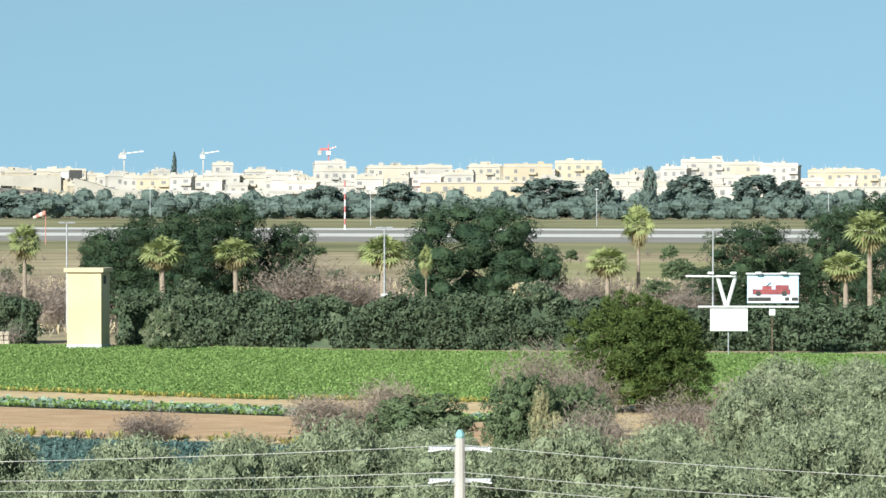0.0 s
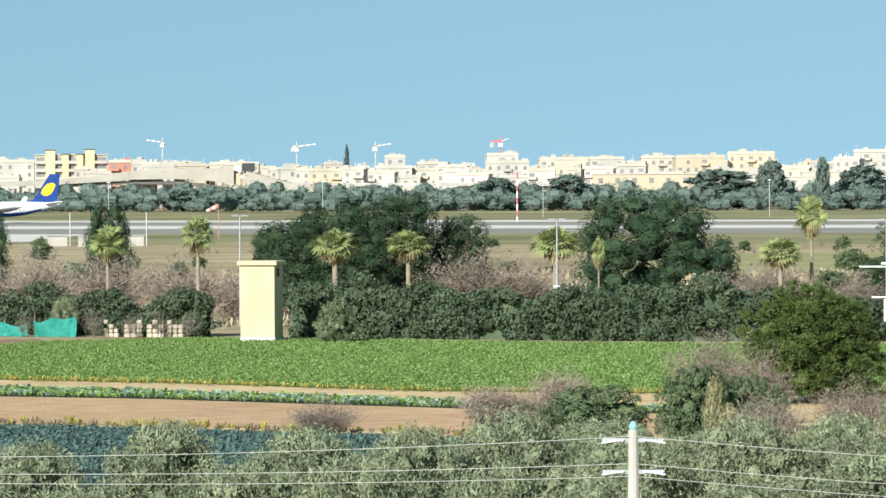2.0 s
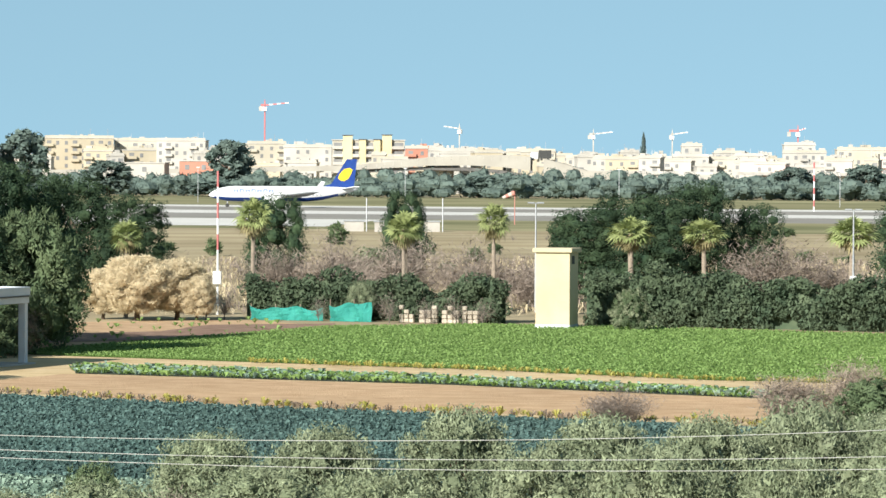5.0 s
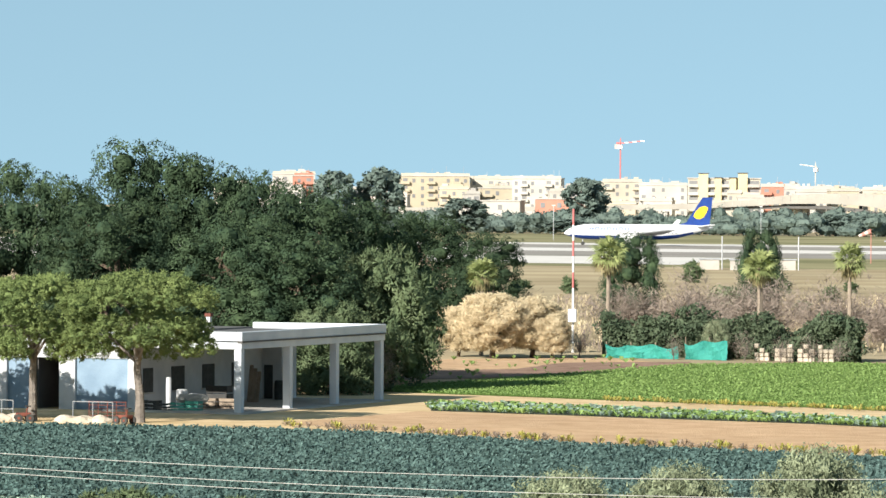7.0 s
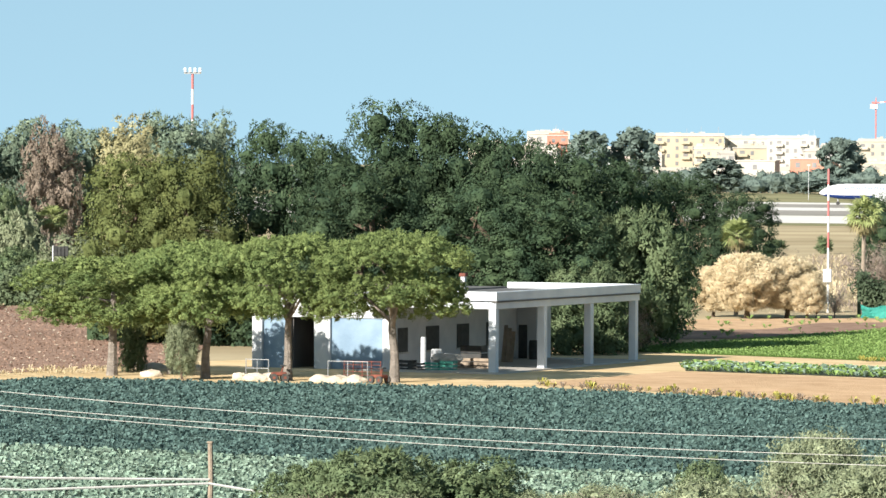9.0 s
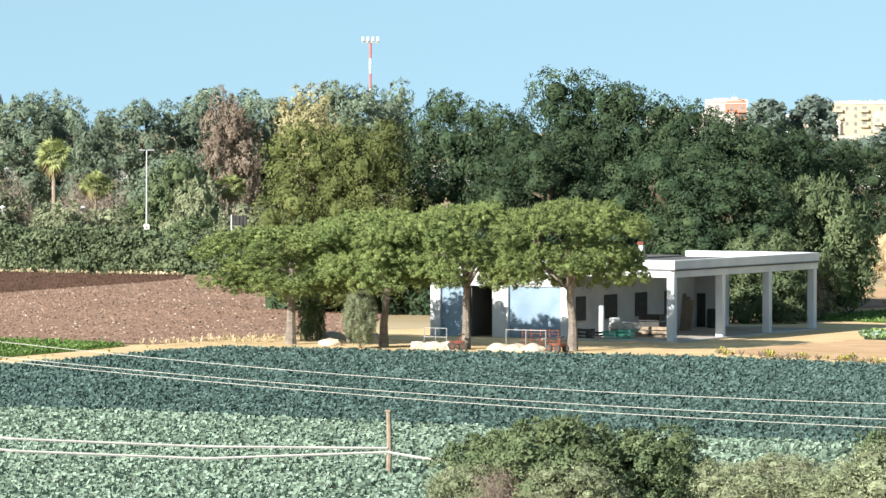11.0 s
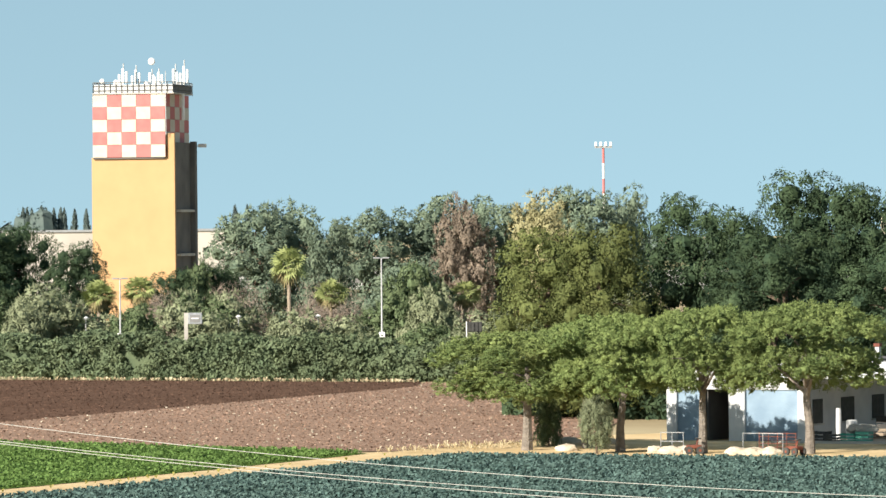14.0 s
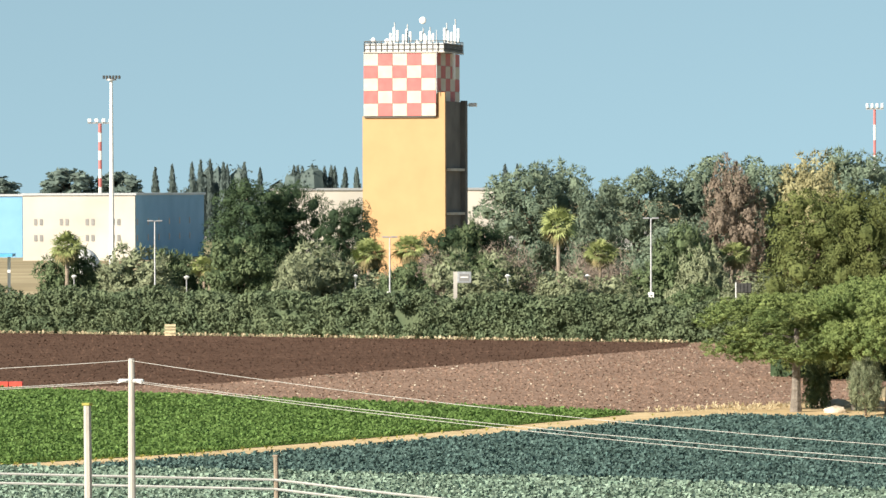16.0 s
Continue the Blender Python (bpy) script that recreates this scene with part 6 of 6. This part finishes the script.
part("roof", boxed(-6, -2.5, -2, 2, 6.6, 6.9), M["sky_blue"], o)
part("panel", boxed(-6, -4.0, -2.1, -2.0, 3.2, 6.3), M["steel"], o)
for x in (-5.5, -3.0):
    part("post", boxed(x - 0.15, x + 0.15, -0.15, 0.15, -0.1, 6.6), M["white_paint"], o)


# ---- airfield: aircraft, windsock, fences ----
def airliner(x, y, turn):
    """Nose to -x, 39 m long, standing on its wheels."""
    o = root("airliner", x, y, 0.1, turn, "white twin-engined airliner with a navy tail and belly", "aircraft", scale=(1.02, 1.02, 1.02))
    L, R = 38.0, 1.95
    prof = ((0, 0.05, -0.45), (0.5, 0.55, -0.35), (1.5, 1.05, -0.2), (3.0, 1.5, -0.05), (5, 1.85, 0), (7, R, 0), (25, R, 0), (29, 1.75, 0.2), (33, 1.15, 0.65), (36, 0.6, 1.0), (38, 0.12, 1.25))
    zc, seg = 3.5, 24

    def hull(z_keep, material, name, grow):
        bm = bmesh.new()
        rings = []
        for px, pr, dz in prof:
            ring = []
            for k in range(seg):
                a = 2 * math.pi * k / seg
                ring.append(bm.verts.new((px - L / 2, pr * grow * math.cos(a), zc + dz + pr * grow * math.sin(a))))
            rings.append(ring)
        for a, b in zip(rings, rings[1:]):
            for k in range(seg):
                q = (a[k], b[k], b[(k + 1) % seg], a[(k + 1) % seg])
                low = sum(v.co.z for v in q) / 4
                dzm = sum(v.co.x for v in q) / 4 + L / 2
                if z_keep is None or low < zc - 0.85 + max(0, dzm - 26) * 0.11:
                    bm.faces.new(q)
        if z_keep is None:
            bm.faces.new(rings[0])
            bm.faces.new(rings[-1][::-1])
        ob = part(name, bm, material, o)
        ob.data.polygons.foreach_set("use_smooth", [True] * len(ob.data.polygons))
        return ob

    hull(None, M["white_paint"], "fuselage", 1.0)
    hull("low", M["navy"], "belly", 1.012)

    def plate(name, pts, thick, material, parent, axis):
        bm = bmesh.new()
        f = bm.faces.new([bm.verts.new(p) for p in pts])
        r = bmesh.ops.extrude_face_region(bm, geom=[f])
        bmesh.ops.translate(bm, verts=[v for v in r["geom"] if isinstance(v, bmesh.types.BMVert)], vec=[thick * q for q in axis])
        bmesh.ops.recalc_face_normals(bm, faces=bm.faces[:])
        return part(name, bm, material, parent)

    fin = plate("tail_fin", [(9.5, 0.12, 5.2), (12.2, 0.12, 6.0), (16.2, 0.12, 12.4), (18.8, 0.12, 12.4), (18.0, 0.12, 5.0)], 0.24, M["navy"], o, (0, -1, 0))
    plate("tail_emblem", [(13.9, -0.14, 7.6), (14.5, -0.14, 8.8), (15.6, -0.14, 9.9), (16.9, -0.14, 10.2), (17.7, -0.14, 9.7), (17.3, -0.14, 8.6), (16.6, -0.14, 7.4), (15.6, -0.14, 6.8), (14.6, -0.14, 6.9)], 0.03, M["gold"], fin, (0, -1, 0))
    for s in (-1, 1):
        w = plate("wing", [(-3.5, s * 1.6, 2.6), (3.5, s * 1.6, 2.6), (6.2, s * 5.5, 2.9), (9.2, s * 16.8, 4.0), (7.6, s * 16.8, 4.0)], 0.35, M["steel"], o, (0, 0, 1))
        plate("winglet", [(7.8, s * 16.8, 4.2), (9.3, s * 16.8, 4.2), (10.6, s * 17.2, 6.6), (9.8, s * 17.2, 6.6)], 0.15, M["white_paint"], w, (0, -1, 0))
        plate("tailplane", [(14.5, s * 0.6, 4.7), (17.6, s * 0.6, 4.7), (19.3, s * 6.8, 5.3), (17.9, s * 6.8, 5.3)], 0.2, M["white_paint"], o, (0, 0, 1))
        e = part("engine", tube(bmesh.new(), [(-5.0, s * 4.9, 1.75), (-4.6, s * 4.9, 1.75), (-3.2, s * 4.9, 1.75), (-1.0, s * 4.9, 1.8), (-0.2, s * 4.9, 1.8)], [0.95, 1.05, 1.08, 0.85, 0.5], 16), M["white_paint"], o)
        part("pylon", boxed(-2.6, 0.6, s * 4.9 - 0.12, s * 4.9 + 0.12, 2.5, 3.0), M["white_paint"], e)
    for gx, gy in ((-14.2, 0), (1.2, -2.7), (1.2, 2.7)):
        g = part("landing_gear", tube(bmesh.new(), [(gx, gy, 0.5), (gx, gy, 2.2)], 0.14, 6), M["steel"], o)
        for q in (-0.35, 0.35):
            part("wheel", tube(bmesh.new(), [(gx, gy + q - 0.15, 0.5), (gx, gy + q + 0.15, 0.5)], 0.5, 12), M["dark"], g)
    for k in range(7):
        bm = boxed(-12.6 + 1.5 * k, -12.3 + 1.5 * k, -1.98, -1.86, 3.7, 4.7)
        box(bm, -11.75 + 1.5 * k, -11.5 + 1.5 * k, -1.98, -1.86, 3.7, 4.7)
        box(bm, -12.3 + 1.5 * k, -11.75 + 1.5 * k, -1.97, -1.86, 4.45 if k % 2 else 4.1, 4.7 if k % 2 else 4.35)
        part("livery_bar", bm, M["livery"], o, "faded blue livery shape")
    for k in range(24):
        part("cabin_window", boxed(-12.5 + 0.95 * k, -12.25 + 0.95 * k, -2.0, -1.93, 3.15, 3.42), M["window"], o)
    part("cockpit_window", boxed(-17.3, -16.5, -1.22, 1.22, 4.05, 4.4, bevel=0.1), M["window"], o)
    return o


M["livery"] = mat("faded blue livery paint", (0.22, 0.28, 0.45), (0.28, 0.34, 0.50), 1, 0.4)
airliner(-163.0, 1307.0, 7.0)

o = root("windsock", -78.5, 1000, 0, 0, "orange and white windsock on an orange pole", "windsock")
part("pole", tube(bmesh.new(), [(0, 0, -0.2), (0, 0, 6.8)], 0.09, 6), M["faded_red"], o)
for k in range(4):
    part("sock_band", tube(bmesh.new(), [(-0.6 * k, 0, 6.4 - 0.25 * k), (-0.6 * k - 0.6, 0, 6.15 - 0.25 * k)], [0.55 - 0.06 * k, 0.5 - 0.06 * k], 10), M["faded_red"] if k % 2 == 0 else M["check_white"], o)
for x, w, y in ((-93, 5.5, 900), (-86, 3.0, 905), (-100, 3.5, 905)):
    o = root("airfield_hut", x, y, 0, 6, "low white airfield equipment hut", "hut", "airfield huts")
    part("wall", boxed(-w / 2, w / 2, 0, 2.5, -0.1, 1.8), M["concrete"], o)
    part("roof", boxed(-w / 2 - 0.2, w / 2 + 0.2, -0.2, 2.7, 1.8, 2.0), M["steel"], o)
    part("mast", tube(bmesh.new(), [(w / 2 + 0.5, 0, -0.1), (w / 2 + 0.5, 0, 6.0)], 0.12, 6), M["steel"], o)
for k in range(9):
    x = -330 + 62 * k
    o = root("airfield_lamp_pole", x, 1395 + SLOPE * x, 0, 0, "thin pale pole on the airfield edge", "pole", "airfield edge poles")
    part("pole", tube(bmesh.new(), [(0, 0, -0.2), (0, 0, 10)], 0.09, 6), M["steel"], o)
    part("head", boxed(-0.45, 0.45, -0.15, 0.15, 10, 10.2), M["white_paint"], o)


# ---- overpass before the town ----
def overpass():
    o = root("overpass", 0, 1830, 0, 0, "pale concrete road overpass and ramp before the town", "bridge")
    bm = bmesh.new()

    def wall(pts, y0, y1):
        lo = [[bm.verts.new((x, y, zb)) for y in (y0, y1)] for x, zb, zt in pts]
        hi = [[bm.verts.new((x, y, zt)) for y in (y0, y1)] for x, zb, zt in pts]
        for i in range(len(pts) - 1):
            bm.faces.new((lo[i][0], lo[i + 1][0], hi[i + 1][0], hi[i][0]))
            bm.faces.new((hi[i][0], hi[i + 1][0], hi[i + 1][1], hi[i][1]))
            bm.faces.new((lo[i][1], hi[i][1], hi[i + 1][1], lo[i + 1][1]))
            bm.faces.new((lo[i][0], lo[i][1], lo[i + 1][1], lo[i + 1][0]))

    wall([(-205, 8.4, 10.2), (-190, 9.2, 11.5), (-176, 10.2, 13.2), (-160, 10.4, 14.0), (-148, 9.8, 14.2), (-138, 8.6, 13.6)], 0, 9)
    part("deck", bm, M["ramp"], o)
    # the girder's dark grey paints the shade under the deck
    bm = bmesh.new()
    wall([(-205, 7.2, 8.4), (-190, 8.0, 9.2), (-176, 8.6, 9.8), (-160, 8.4, 9.6), (-148, 7.4, 8.6), (-138, 5.5, 6.7)], 1.6, 7.4)
    part("girder", bm, M["grey_render"], o, "girder below the deck, darkened for shade")
    for k in range(22):
        x = -203 + 3.0 * k
        zt = float(np.interp(x, (-205, -190, -176, -160, -148, -138), (10.2, 11.5, 13.2, 14.0, 14.2, 13.6)))
        part("panel_rib", boxed(x - 0.08, x + 0.08, -0.12, 0.0, zt - 2.0, zt), M["concrete"], o)
    bm = bmesh.new()
    wall([(-133, 0, 13.0), (-126, 0, 11.2), (-117, 0, 8.6), (-100, 0, 8.6)], -3, 6)
    part("ramp", bm, M["ramp"], o)
    bm = bmesh.new()
    wall([(-320, 6.6, 8.0), (-270, 7.0, 8.6), (-205, 8.2, 10.2)], 0, 9)
    part("approach", bm, M["ramp"], o)
    bm = bmesh.new()
    wall([(-117, 7.6, 8.8), (-89, 7.4, 8.6), (-20, 7.2, 8.2), (60, 7.0, 8.0)], 4, 12)
    part("viaduct", bm, M["concrete"], o)
    for k in range(14):
        x = -300 + 27 * k
        part("pier", boxed(x - 1, x + 1, 2, 8, -0.5, 9.0 if -210 < x < -140 else 7.0), M["concrete"], o)
    return o


overpass()
o = root("lorry", -134.8, 1834, 12.2, 0, "white and dark lorry on the overpass", "lorry")
part("cab", boxed(-3.4, -0.6, -1.2, 1.2, 0.6, 3.0, bevel=0.2), M["white_paint"], o)
part("load", boxed(-0.4, 4.0, -1.2, 1.2, 0.8, 3.8, bevel=0.1), M["dark"], o)
for x in (-2.4, 0.6, 3.0):
    part("wheel", tube(bmesh.new(), [(x, -1.25, 0.5), (x, -0.9, 0.5)], 0.5, 10), M["dark"], o)


# ---- cranes over the town ----
def crane(x, y, z, jib, back, m, label):
    o = root("tower_crane", x, y, 0, 0, label, "crane", "tower cranes")
    part("mast", boxed(-0.3, 0.3, -0.3, 0.3, 0, z), m, o)
    part("peak", tube(bmesh.new(), [(0, 0, z), (0, 0, z + 2.6)], [0.5, 0.15], 4), m, o)
    for k in range(6):
        a, b = jib * k / 6, jib * (k + 1) / 6
        part("jib_section", boxed(min(a, b), max(a, b), -0.3, 0.3, z - 0.2 + 0.2 * k, z + 0.35 + 0.2 * k), M["white_paint"] if k % 2 else m, o)
    part("counter_jib", boxed(min(0, back), max(0, back), -0.5, 0.5, z - 0.5, z + 0.5), m, o)
    part("counterweight", boxed(back - 0.8, back + 0.8, -0.8, 0.8, z - 2.6, z - 0.5), M["concrete"], o)
    part("cabin", boxed(-1.0, 1.0, -1.4, 0, z - 2.6, z - 0.8), M["white_paint"], o)
    return o


crane(-293, 2281, 36.5, 11, -1.8, M["check_red"], "red tower crane over the distant town")
crane(-232, 2590, 28.0, -8, 0.6, M["concrete"], "pale tower crane over the distant town")
crane(-123, 2597, 25.5, 8, -0.8, M["concrete"], "pale tower crane over the distant town")
crane(-52, 2300, 26.0, 3.5, -4, M["check_red"], "red and white tower crane over the distant town")
crane(-165, 2620, 25.6, 10, -2.0, M["concrete"], "pale tower crane over the distant town")

# ---- low houses and walls before the town ----
rng_t = random.Random(77)
x = -420.0
k = 0
while x < 210:
    w = rng_t.uniform(5, 13)
    m, word = ((M["b_white"], "white"), (M["b_cream"], "cream"), (M["b_pink"], "pale pink"), (M["b_yellow"], "yellow"), (M["b_white"], "white"))[rng_t.randrange(5)]
    house_block("town_house", x, 1900 + rng_t.uniform(-70, 60) - 0.03 * x, rng_t.uniform(9.0, 15.0) + (1.2 if x < -150 else 0), w, m, word + " flat-roofed town house in the distant town", 12, seed=k)
    x += w + rng_t.uniform(-4, 5)
    k += 1
x = -440.0
while x < 230:
    w = rng_t.uniform(5, 12)
    m, word = ((M["b_white"], "white"), (M["b_cream"], "cream"), (M["b_white"], "white"), (M["concrete"], "grey"))[rng_t.randrange(4)]
    house_block("town_house", x, 2090 + rng_t.uniform(-40, 110), rng_t.uniform(13.2, 16.6) + (1.5 if x < -180 else 0), w, m, word + " flat-roofed house at the back of the town", 9, seed=k)
    x += w + rng_t.uniform(-1, 6)
    k += 1
for x0, x1, y, h, m in ((48, 116, 1790, 10.0, "b_white"), (120, 162, 1790, 9.6, "b_white"), (-8, 34, 1800, 11.2, "b_yellow"), (-288, -266, 1790, 10.6, "b_white"), (66, 90, 1795, 11.6, "b_cream"), (-262, -246, 1800, 11.4, "b_red")):
    o = root("low_building", (x0 + x1) / 2, y, 0, 0, "long low pale building beyond the woodland", "building", "low buildings")
    part("wall", boxed((x0 - x1) / 2, (x1 - x0) / 2, 0, 12, -0.5, h), M[m], o)
    part("roof", boxed((x0 - x1) / 2 - 0.3, (x1 - x0) / 2 + 0.3, -0.3, 12.3, h, h + 0.4), M["b_white"], o)
    for q in range(int((x1 - x0) / 6)):
        xx = (x0 - x1) / 2 + 2 + 6 * q
        part("window", boxed(xx, xx + 1.6, -0.08, 0, h - 3, h - 1.2), M["window"], o)
